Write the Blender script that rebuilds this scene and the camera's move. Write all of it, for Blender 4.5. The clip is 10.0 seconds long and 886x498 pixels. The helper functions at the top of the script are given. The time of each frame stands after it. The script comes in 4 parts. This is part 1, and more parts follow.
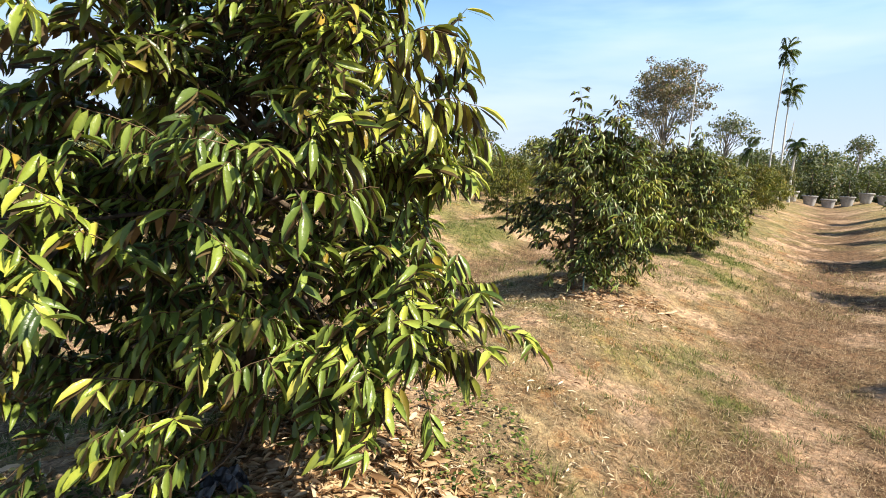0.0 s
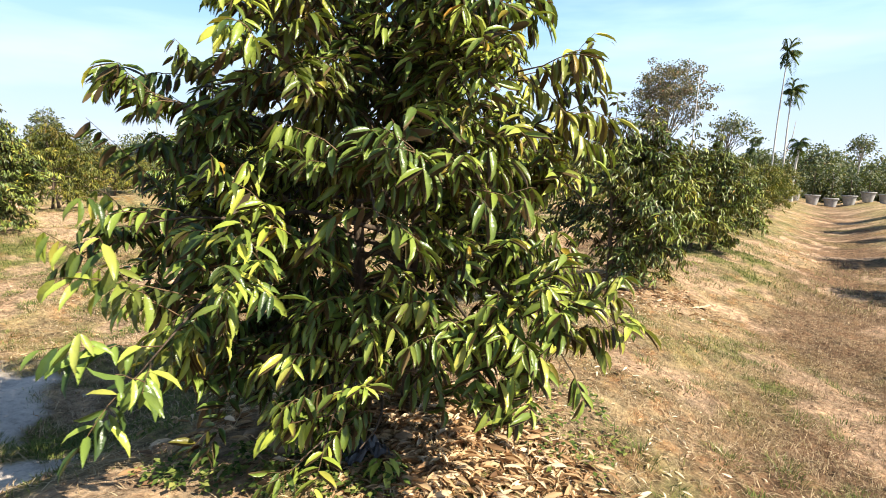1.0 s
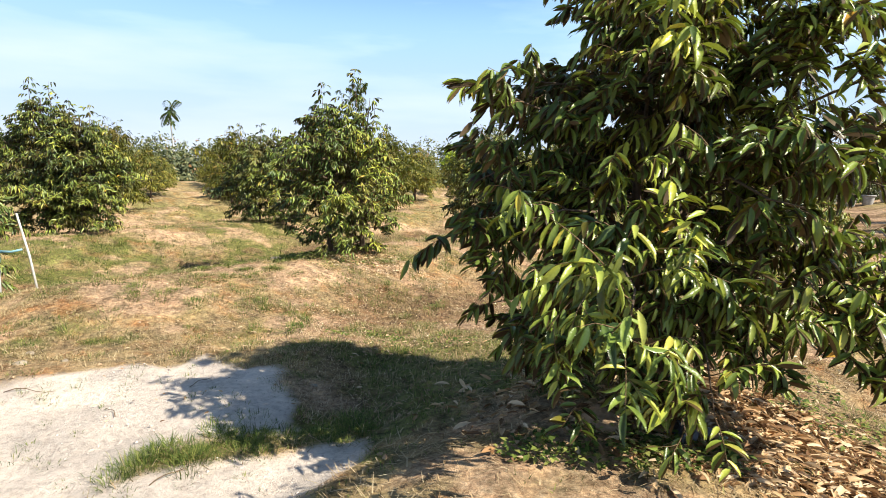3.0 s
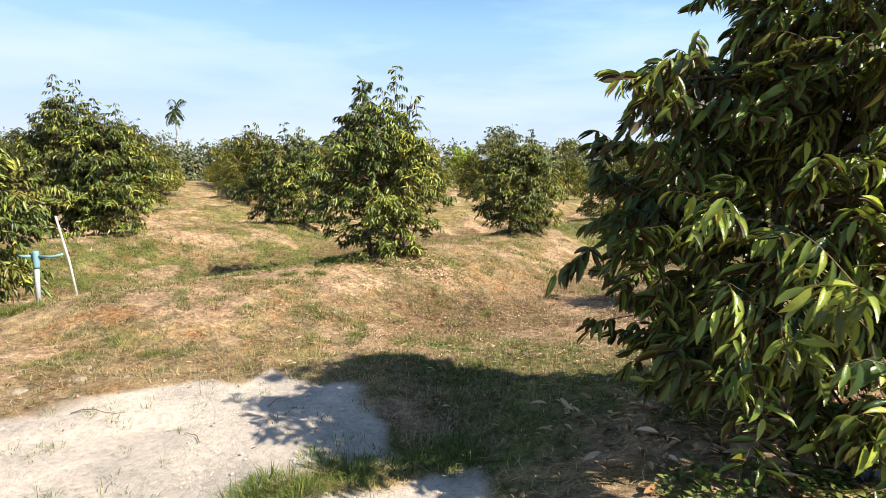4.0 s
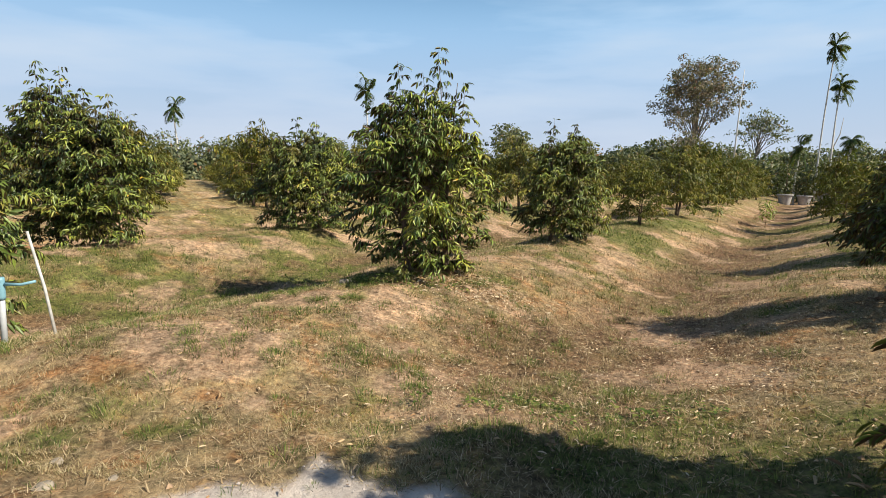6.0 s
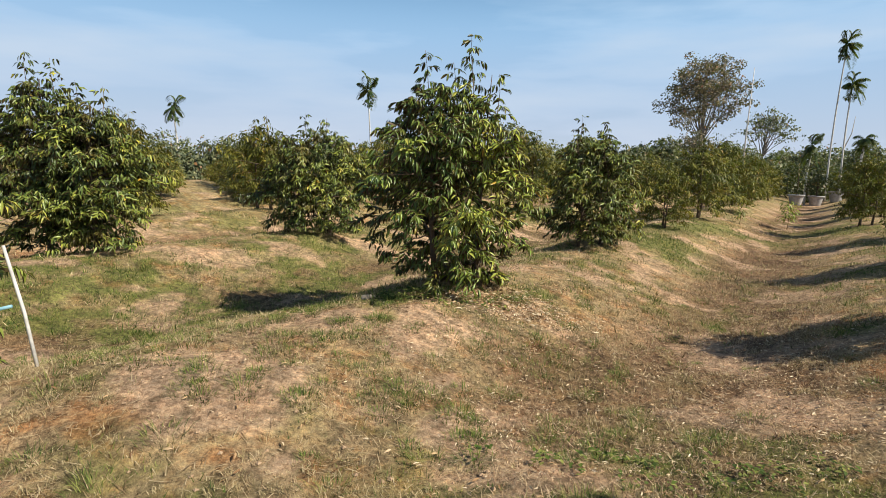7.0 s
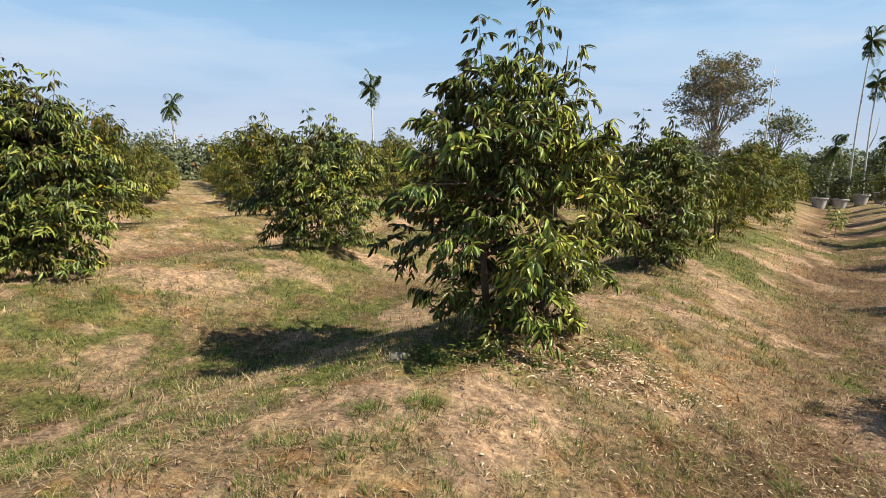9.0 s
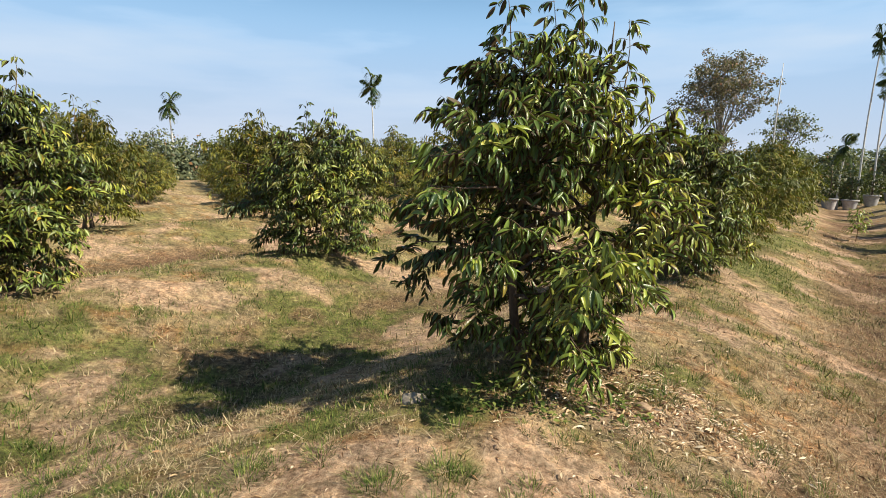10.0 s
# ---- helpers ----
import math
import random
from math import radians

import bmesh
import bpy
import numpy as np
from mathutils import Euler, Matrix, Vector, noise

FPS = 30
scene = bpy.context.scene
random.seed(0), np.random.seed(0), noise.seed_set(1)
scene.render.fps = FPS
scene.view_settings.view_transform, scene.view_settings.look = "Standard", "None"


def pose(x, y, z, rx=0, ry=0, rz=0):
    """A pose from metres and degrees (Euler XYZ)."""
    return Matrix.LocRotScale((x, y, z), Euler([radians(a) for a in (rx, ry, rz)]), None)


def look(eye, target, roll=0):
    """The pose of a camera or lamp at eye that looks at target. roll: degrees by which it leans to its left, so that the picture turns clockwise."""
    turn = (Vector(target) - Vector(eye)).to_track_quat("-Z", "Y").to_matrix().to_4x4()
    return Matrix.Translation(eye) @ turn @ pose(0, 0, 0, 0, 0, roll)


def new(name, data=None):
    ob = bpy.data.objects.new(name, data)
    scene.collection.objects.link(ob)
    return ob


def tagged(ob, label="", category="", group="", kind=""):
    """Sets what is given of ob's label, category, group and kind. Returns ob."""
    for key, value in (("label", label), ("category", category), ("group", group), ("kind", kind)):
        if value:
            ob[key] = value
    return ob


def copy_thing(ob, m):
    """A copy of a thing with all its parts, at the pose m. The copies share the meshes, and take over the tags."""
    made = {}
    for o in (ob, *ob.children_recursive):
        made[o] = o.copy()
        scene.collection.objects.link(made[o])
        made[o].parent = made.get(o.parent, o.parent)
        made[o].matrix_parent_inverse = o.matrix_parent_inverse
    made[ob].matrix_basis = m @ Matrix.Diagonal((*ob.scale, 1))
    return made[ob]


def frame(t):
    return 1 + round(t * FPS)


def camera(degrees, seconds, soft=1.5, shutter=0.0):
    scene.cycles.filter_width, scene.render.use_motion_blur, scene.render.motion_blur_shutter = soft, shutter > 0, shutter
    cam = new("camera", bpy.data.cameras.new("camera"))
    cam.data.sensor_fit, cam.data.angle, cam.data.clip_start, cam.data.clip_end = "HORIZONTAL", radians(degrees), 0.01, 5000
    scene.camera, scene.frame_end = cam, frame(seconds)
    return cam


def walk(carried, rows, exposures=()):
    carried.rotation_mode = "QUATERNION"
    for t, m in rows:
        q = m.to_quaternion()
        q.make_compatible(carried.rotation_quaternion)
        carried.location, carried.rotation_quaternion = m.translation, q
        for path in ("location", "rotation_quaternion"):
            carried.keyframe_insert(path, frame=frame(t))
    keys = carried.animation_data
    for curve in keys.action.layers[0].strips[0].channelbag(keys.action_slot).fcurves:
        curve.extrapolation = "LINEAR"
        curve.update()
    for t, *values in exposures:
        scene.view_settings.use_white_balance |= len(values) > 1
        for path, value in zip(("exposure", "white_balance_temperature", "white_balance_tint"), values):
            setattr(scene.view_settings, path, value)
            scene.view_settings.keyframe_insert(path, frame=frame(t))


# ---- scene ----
cam = camera(76.0, 10.0, soft=0.68, shutter=0.15)
PATH = [
    (0.0, (0.014, -0.117, 1.987), (-0.017, 9.785, 0.585), 1.84),
    (0.5, (-0.254, -0.347, 2.005), (-0.288, 9.559, 0.633), 1.50),
    (1.0, (-0.689, -0.528, 1.976), (-0.700, 9.377, 0.604), 1.46),
    (1.5, (-1.164, -0.650, 1.937), (-1.165, 9.259, 0.591), 1.28),
    (2.0, (-1.680, -0.774, 1.929), (-1.674, 9.135, 0.582), 1.27),
    (2.5, (-2.180, -0.788, 1.918), (-2.174, 9.122, 0.574), 1.26),
    (3.0, (-2.711, -0.755, 1.895), (-2.718, 9.154, 0.549), 1.26),
    (4.5, (-3.832, -0.027, 1.901), (-3.837, 9.880, 0.539), 1.35),
    (5.0, (-4.064, 0.377, 1.937), (-4.060, 10.282, 0.563), 1.36),
    (5.5, (-4.202, 0.845, 1.918), (-4.194, 10.749, 0.540), 1.29),
    (7.0, (-4.847, 2.240, 1.947), (-4.837, 12.143, 0.557), 1.28),
    (7.5, (-5.068, 2.782, 1.935), (-5.060, 12.685, 0.548), 1.33),
    (8.0, (-5.227, 3.333, 1.966), (-5.220, 13.236, 0.579), 1.36),
    (8.5, (-5.319, 3.892, 1.986), (-5.314, 13.795, 0.598), 1.37),
    (9.0, (-5.437, 4.464, 1.996), (-5.434, 14.368, 0.611), 1.41),
    (9.5, (-5.541, 4.938, 1.996), (-5.539, 14.841, 0.606), 1.43),
    (10.0, (-5.623, 5.441, 1.997), (-5.619, 15.344, 0.608), 1.46),
]
EXPOSURES = [(0.0, 0.86), (1.0, 1.03), (1.5, 1.17), (2.0, 1.22), (2.5, 1.13), (3.0, 0.9), (4.5, 0.77), (5.5, 0.47), (7.5, 0.35), (9.0, 0.41), (10.0, 0.47)]
walk(cam, [(t, look(eye, target, roll)) for t, eye, target, roll in PATH], EXPOSURES)

# ---- sky, sun, exposure ----
SUN_TO = Vector((0.905, -0.42, 0.94)).normalized()
world = bpy.data.worlds.new("world")
scene.world = world
world.use_nodes = True
wn, wl = world.node_tree.nodes, world.node_tree.links
sky = wn.new("ShaderNodeTexSky")
sky.sky_type, sky.sun_disc = "NISHITA", False
sky.sun_elevation = math.asin(SUN_TO.z)
sky.sun_rotation = math.atan2(SUN_TO.x, SUN_TO.y)
sky.air_density, sky.dust_density, sky.ozone_density = 1.0, 0.3, 3.0
wn["Background"].inputs["Strength"].default_value = 0.068
sky_co = wn.new("ShaderNodeTexCoord")
sky_sep = wn.new("ShaderNodeSeparateXYZ")
wl.new(sky_co.outputs["Generated"], sky_sep.inputs[0])
sky_map = wn.new("ShaderNodeMapping")
sky_map.inputs["Scale"].default_value = (1.6, 1.6, 9.0)
wl.new(sky_co.outputs["Generated"], sky_map.inputs["Vector"])
wisp = wn.new("ShaderNodeTexNoise")
wisp.inputs["Scale"].default_value, wisp.inputs["Detail"].default_value = 1.6, 5.0
wl.new(sky_map.outputs[0], wisp.inputs["Vector"])
haze = wn.new("ShaderNodeMapRange")
haze.interpolation_type = "SMOOTHSTEP"
haze.inputs["From Min"].default_value, haze.inputs["From Max"].default_value = 0.2, 0.4
haze.inputs["To Min"].default_value, haze.inputs["To Max"].default_value = 0.92, 0.0
wl.new(sky_sep.outputs["Z"], haze.inputs["Value"])
wisp_range = wn.new("ShaderNodeMapRange")
wisp_range.inputs["From Min"].default_value, wisp_range.inputs["From Max"].default_value = 0.42, 0.7
wisp_range.inputs["To Min"].default_value, wisp_range.inputs["To Max"].default_value = 0.0, 0.34
wl.new(wisp.outputs["Fac"], wisp_range.inputs["Value"])
haze_sum = wn.new("ShaderNodeMath")
haze_sum.operation, haze_sum.use_clamp = "ADD", True
wl.new(haze.outputs[0], haze_sum.inputs[0])
wl.new(wisp_range.outputs[0], haze_sum.inputs[1])
sky_mix = wn.new("ShaderNodeMix")
sky_mix.data_type = "RGBA"
haze_tint = wn.new("ShaderNodeMix")
haze_tint.data_type = "RGBA"
haze_tint.inputs[6].default_value, haze_tint.inputs[7].default_value = (6.5, 7.4, 9.0, 1), (3.25, 6.5, 10.1, 1)
haze_high = wn.new("ShaderNodeMapRange")
haze_high.inputs["From Min"].default_value, haze_high.inputs["From Max"].default_value = 0.02, 0.3
wl.new(sky_sep.outputs["Z"], haze_high.inputs["Value"])
wl.new(haze_high.outputs[0], haze_tint.inputs[0])
cirrus = wn.new("ShaderNodeMix")
cirrus.data_type = "RGBA"
cirrus.inputs[7].default_value = (8.2, 9.0, 10.0, 1)
cirrus_fac = wn.new("ShaderNodeMath")
cirrus_fac.operation, cirrus_fac.use_clamp = "MULTIPLY", True
cirrus_fac.inputs[1].default_value = 1.3
wl.new(wisp_range.outputs[0], cirrus_fac.inputs[0])
wl.new(cirrus_fac.outputs[0], cirrus.inputs[0])
wl.new(haze_tint.outputs[2], cirrus.inputs[6])
wl.new(cirrus.outputs[2], sky_mix.inputs[7])
wl.new(haze_sum.outputs[0], sky_mix.inputs[0])
wl.new(sky.outputs["Color"], sky_mix.inputs[6])
wl.new(sky_mix.outputs[2], wn["Background"].inputs["Color"])
sun_data = bpy.data.lights.new("sun", "SUN")
sun_data.energy, sun_data.angle, sun_data.color = 5.0, radians(0.6), (1.0, 0.92, 0.76)
sun = new("sun", sun_data)
sun.matrix_world = look(SUN_TO * 50, (0, 0, 0))


# ---- materials ----
def material(name):
    m = bpy.data.materials.new(name)
    m.use_nodes = True
    return m, m.node_tree.nodes, m.node_tree.links, m.node_tree.nodes["Principled BSDF"]


def node(nodes, kind, **inputs):
    n = nodes.new(kind)
    for key, value in inputs.items():
        n.inputs[key.replace("_", " ")].default_value = value
    return n


def ramp(nodes, stops):
    n = nodes.new("ShaderNodeValToRGB")
    while len(n.color_ramp.elements) < len(stops):
        n.color_ramp.elements.new(0.5)
    for e, (at, col) in zip(n.color_ramp.elements, stops):
        e.position, e.color = at, (*col, 1)
    return n


def mixed(nodes, links, fac, a, b, blend="MIX"):
    n = nodes.new("ShaderNodeMix")
    n.data_type, n.blend_type = "RGBA", blend
    for sock, value in ((0, fac), (6, a), (7, b)):
        if isinstance(value, (int, float)):
            n.inputs[sock].default_value = value
        elif isinstance(value, tuple):
            n.inputs[sock].default_value = (*value, 1)
        else:
            links.new(value, n.inputs[sock])
    return n.outputs[2]


def bumped(nodes, links, bsdf, height, strength, distance):
    b = node(nodes, "ShaderNodeBump", Strength=strength, Distance=distance)
    links.new(height, b.inputs["Height"])
    links.new(b.outputs[0], bsdf.inputs["Normal"])


def leaf_material(name, stops, rough=0.3, through_share=0.12, through_tint=(0.34, 0.46, 0.03), bronze=(0.13, 0.095, 0.022), drive="paleness", gloss=0.34, bronzed=0.4):
    """Leaf blade: colour by age and painted sun side, veined relief, some light let through."""
    m, n, l, p = material(name)
    geo = n.new("ShaderNodeNewGeometry")
    own = n.new("ShaderNodeObjectInfo").outputs["Random"] if drive == "object" else geo.outputs["Random Per Island"]
    age = own
    # the stored tone holds leaf age plus the painted sun side
    if drive == "paleness":
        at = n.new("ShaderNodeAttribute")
        at.attribute_name = "paleness"
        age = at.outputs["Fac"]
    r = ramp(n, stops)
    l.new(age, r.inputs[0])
    vary = ramp(n, [(0.0, (0.7, 0.72, 0.75)), (0.6, (1.05, 1.03, 1.0)), (0.955, (1.25, 1.2, 1.1)), (0.97, (1.1, 0.7, 0.6)), (1.0, (1.2, 0.65, 0.55))])
    if drive == "object":
        vary.inputs[0].default_value = 0.6
    else:
        l.new(own, vary.inputs[0])
    col = mixed(n, l, 1.0, r.outputs[0], vary.outputs[0], "MULTIPLY")
    patch = node(n, "ShaderNodeTexNoise", Scale=1.3, Detail=2.0)
    l.new(geo.outputs["Position"], patch.inputs["Vector"])
    pr = ramp(n, [(0.36, (0.8, 0.86, 0.95)), (0.5, (1.0, 1.0, 1.0)), (0.64, (1.3, 1.2, 0.95))])
    l.new(patch.outputs["Fac"], pr.inputs[0])
    col = mixed(n, l, 1.0, col, pr.outputs[0], "MULTIPLY")
    shoots = node(n, "ShaderNodeTexNoise", Scale=1.9, Detail=2.0)
    l.new(geo.outputs["Position"], shoots.inputs["Vector"])
    sr = ramp(n, [(0.54, (0, 0, 0)), (0.68, (bronzed, bronzed, bronzed))])
    l.new(shoots.outputs["Fac"], sr.inputs[0])
    col = mixed(n, l, sr.outputs[0], col, bronze)
    fine = node(n, "ShaderNodeTexNoise", Scale=60.0, Detail=2.0)
    l.new(geo.outputs["Position"], fine.inputs["Vector"])
    l.new(col, p.inputs["Base Color"])
    p.inputs["Roughness"].default_value = rough
    p.inputs["Specular IOR Level"].default_value = gloss
    bumped(n, l, p, fine.outputs["Fac"], 0.25, 0.01)
    t = n.new("ShaderNodeBsdfTranslucent")
    l.new(mixed(n, l, 0.5, col, through_tint), t.inputs["Color"])
    mix = n.new("ShaderNodeMixShader")
    mix.inputs[0].default_value = through_share
    l.new(p.outputs[0], mix.inputs[1])
    l.new(t.outputs[0], mix.inputs[2])
    l.new(mix.outputs[0], n["Material Output"].inputs["Surface"])
    return m


def rough_material(name, dark, light, scale=8.0, rough=0.85, bump=0.5, distance=0.02, stretch=(1, 1, 1)):
    """Two-tone surface with grain at two scales."""
    m, n, l, p = material(name)
    co = n.new("ShaderNodeTexCoord")
    mp = n.new("ShaderNodeMapping")
    mp.inputs["Scale"].default_value = stretch
    l.new(co.outputs["Object"], mp.inputs["Vector"])
    a = node(n, "ShaderNodeTexNoise", Scale=scale, Detail=6.0, Roughness=0.65)
    b = node(n, "ShaderNodeTexNoise", Scale=scale * 0.17, Detail=2.0)
    for t in (a, b):
        l.new(mp.outputs[0], t.inputs["Vector"])
    r = ramp(n, [(0.3, dark), (0.7, light)])
    l.new(a.outputs["Fac"], r.inputs[0])
    r2 = ramp(n, [(0.3, (0.75, 0.75, 0.75)), (0.7, (1.1, 1.1, 1.1))])
    l.new(b.outputs["Fac"], r2.inputs[0])
    l.new(mixed(n, l, 1.0, r.outputs[0], r2.outputs[0], "MULTIPLY"), p.inputs["Base Color"])
    p.inputs["Roughness"].default_value = rough
    bumped(n, l, p, a.outputs["Fac"], bump, distance)
    return m


def blade_material(name, stops, rough=0.7, share=0.25):
    m, n, l, p = material(name)
    r = ramp(n, stops)
    l.new(n.new("ShaderNodeNewGeometry").outputs["Random Per Island"], r.inputs[0])
    l.new(r.outputs[0], p.inputs["Base Color"])
    p.inputs["Roughness"].default_value = rough
    p.inputs["Specular IOR Level"].default_value = 0.25
    t = n.new("ShaderNodeBsdfTranslucent")
    l.new(r.outputs[0], t.inputs["Color"])
    mix = n.new("ShaderNodeMixShader")
    mix.inputs[0].default_value = share
    l.new(p.outputs[0], mix.inputs[1])
    l.new(t.outputs[0], mix.inputs[2])
    l.new(mix.outputs[0], n["Material Output"].inputs["Surface"])
    return m


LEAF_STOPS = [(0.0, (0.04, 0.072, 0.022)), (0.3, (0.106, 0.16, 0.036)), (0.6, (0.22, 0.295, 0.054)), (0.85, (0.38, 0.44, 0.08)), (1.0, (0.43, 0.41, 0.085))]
MID_STOPS = [(0.0, (0.032, 0.05, 0.016)), (0.3, (0.07, 0.105, 0.025)), (0.6, (0.175, 0.235, 0.044)), (0.85, (0.34, 0.38, 0.07)), (1.0, (0.37, 0.33, 0.07))]
FAR_STOPS = [(0.0, (0.045, 0.056, 0.018)), (0.3, (0.1, 0.112, 0.026)), (0.6, (0.18, 0.182, 0.036)), (0.85, (0.27, 0.25, 0.048)), (1.0, (0.28, 0.2, 0.048))]
M_LEAF = leaf_material("durian_leaf", LEAF_STOPS, bronzed=0.5)
M_UNDER = blade_material("leaf_underside", [(0.0, (0.045, 0.03, 0.014)), (0.6, (0.1, 0.066, 0.03)), (1.0, (0.17, 0.12, 0.055))], 0.55, 0.2)
M_LEAF_SINGLE = leaf_material("durian_leaf_single", LEAF_STOPS, drive="object")
M_LEAF_MID = leaf_material("durian_leaf_row", MID_STOPS, rough=0.36, bronze=(0.19, 0.13, 0.028), gloss=0.4, bronzed=0.6)
M_LEAF_FAR = leaf_material("durian_leaf_distant", FAR_STOPS, rough=0.45, bronze=(0.19, 0.12, 0.028), gloss=0.2, bronzed=0.7)
# distance haze is painted into this leaf colour: paler and greyer green
M_HAZY_WOODS = leaf_material("hazy_woodland_leaf", [(0.0, (0.08, 0.1, 0.06)), (0.5, (0.135, 0.16, 0.09)), (0.85, (0.19, 0.21, 0.12)), (1.0, (0.24, 0.22, 0.14))], rough=0.55, through_share=0.2, drive="leaf", bronzed=0.2)
M_BUSH = leaf_material("dark_bush_leaf", [(0.0, (0.025, 0.036, 0.014)), (0.5, (0.05, 0.068, 0.026)), (1.0, (0.11, 0.11, 0.045))], rough=0.5, through_share=0.15, drive="leaf", bronzed=0.2)
# grey-brown leaves, lightened towards lilac to put distance haze into the colour
M_HAZY_GREY = leaf_material("hazy_tall_tree_leaf", [(0.0, (0.11, 0.1, 0.075)), (0.5, (0.18, 0.15, 0.115)), (1.0, (0.28, 0.22, 0.175))], rough=0.6, through_share=0.2, drive="leaf", bronzed=0.2)
M_YELLOWISH = leaf_material("yellowish_leaf", [(0.0, (0.09, 0.1, 0.03)), (1.0, (0.26, 0.26, 0.08))], rough=0.5, through_share=0.2, drive="leaf", bronzed=0.2)
M_LIME = leaf_material("lime_leaf", [(0.0, (0.2, 0.28, 0.03)), (1.0, (0.42, 0.52, 0.06))], rough=0.5, through_share=0.3, drive="leaf", bronzed=0.0)
M_PALM = leaf_material("palm_leaflet", [(0.0, (0.035, 0.065, 0.02)), (0.7, (0.065, 0.1, 0.03)), (1.0, (0.12, 0.12, 0.045))], rough=0.45, through_share=0.2, drive="leaf", bronzed=0.0)
M_BARK = rough_material("durian_bark", (0.055, 0.038, 0.025), (0.17, 0.12, 0.08), 30, 0.9, 0.8, 0.02, (1, 1, 0.3))
M_TWIG = rough_material("twig_bark", (0.1, 0.06, 0.03), (0.24, 0.15, 0.07), 40, 0.8, 0.3, 0.005)
M_PALE_BARK = rough_material("pale_bark", (0.3, 0.27, 0.23), (0.55, 0.51, 0.45), 12, 0.85, 0.4, 0.02, (1, 1, 0.3))
M_GREY_BARK = rough_material("grey_bark", (0.14, 0.12, 0.1), (0.3, 0.27, 0.23), 12, 0.9, 0.5, 0.02, (1, 1, 0.3))
M_PALM_STEM = rough_material("palm_stem", (0.5, 0.48, 0.44), (0.78, 0.76, 0.72), 10, 0.8, 0.3, 0.01, (0.3, 0.3, 2))
M_STONE = rough_material("white_stone", (0.26, 0.21, 0.155), (0.46, 0.39, 0.3), 14, 0.9, 0.6, 0.02)
M_CRUMB = rough_material("sandy_crumb", (0.44, 0.37, 0.33), (0.7, 0.61, 0.55), 30, 0.95, 0.5, 0.01)
M_CLOD = rough_material("earth_clod", (0.3, 0.19, 0.11), (0.5, 0.35, 0.22), 16, 0.95, 0.8, 0.02)
M_POT = rough_material("concrete_pot", (0.3, 0.28, 0.27), (0.5, 0.48, 0.46), 5, 0.85, 0.4, 0.02)
M_PVC = rough_material("grey_pvc", (0.5, 0.52, 0.54), (0.66, 0.68, 0.7), 9, 0.45, 0.1, 0.003)
M_BLUE = rough_material("blue_pvc", (0.2, 0.4, 0.48), (0.28, 0.5, 0.58), 9, 0.4, 0.1, 0.003)
M_POLE = rough_material("whitewashed_pole", (0.5, 0.48, 0.45), (0.72, 0.7, 0.66), 9, 0.7, 0.2, 0.004)
M_STRAW = blade_material("dry_straw", [(0.0, (0.2, 0.13, 0.068)), (0.35, (0.42, 0.3, 0.165)), (1.0, (0.68, 0.54, 0.34))])
M_THATCH = blade_material("brown_thatch", [(0.0, (0.12, 0.068, 0.04)), (0.45, (0.34, 0.215, 0.125)), (0.8, (0.56, 0.4, 0.25)), (1.0, (0.78, 0.62, 0.42))], share=0.1)
M_GRASS = blade_material("green_grass", [(0.0, (0.035, 0.065, 0.013)), (0.55, (0.12, 0.175, 0.032)), (1.0, (0.34, 0.34, 0.095))], share=0.25)
M_FADED = blade_material("faded_grass", [(0.0, (0.13, 0.1, 0.04)), (0.4, (0.38, 0.3, 0.14)), (1.0, (0.66, 0.54, 0.33))], share=0.2)
M_CHIP = blade_material("pale_chip", [(0.0, (0.38, 0.25, 0.14)), (0.4, (0.66, 0.5, 0.32)), (1.0, (0.88, 0.76, 0.56))], 0.75, 0.1)
M_LITTER = blade_material("dead_leaf", [(0.0, (0.13, 0.065, 0.03)), (0.3, (0.38, 0.22, 0.105)), (0.65, (0.6, 0.41, 0.225)), (1.0, (0.76, 0.6, 0.41))], 0.65, 0.15)

# ---- the plan: ridges that carry the rows of trees ----
ROW_AT, ROW_DIR, ROW_NORMAL, ROW_GAP = (-1.18, 3.5), (0.552, 0.834), (0.834, -0.552), 6.75


def wavy(x, y, f, seed):
    """Smooth cheap noise, about -1 to 1."""
    out = 0.0
    for k in range(5):
        a, ph = seed * 1.7 + k * 2.399, seed * 3.1 + k * 1.3
        out = out + np.sin((x * math.cos(a) + y * math.sin(a)) * f * (0.7 + 0.23 * k) + ph + 1.3 * np.sin((x * math.sin(a) - y * math.cos(a)) * f * 0.6 + ph * 2))
    return out / 3.2


def smooth(a, b, x):
    t = np.clip((x - a) / (b - a), 0, 1)
    return t * t * (3 - 2 * t)


def sand_mask(x, y):
    """Bare sandy track that comes in from the side."""
    wob = 0.18 * wavy(x, y, 2.6, 4) + 0.12 * wavy(x, y, 7.0, 5)
    upper = 4.98 + 0.7 * (x + 5.2) * (x < -5.2) - 0.45 * (x + 5.2) * (x > -5.2) + wob - y
    brow = 2.76 + 0.62 * (x + 4.67)
    strip = np.exp(-((y - brow + 0.6 * wob) / 0.2) ** 2) * smooth(-4.85, -4.6, x + wob)
    right = np.where(y < brow, -3.35, -3.95 - 0.3 * np.clip(y - 3.5, 0, 3)) + 1.3 * wob - x
    return smooth(-0.1, 0.22, np.minimum(upper, right)) * (1 - strip) * smooth(-0.6, 0.4, y + 1.0)


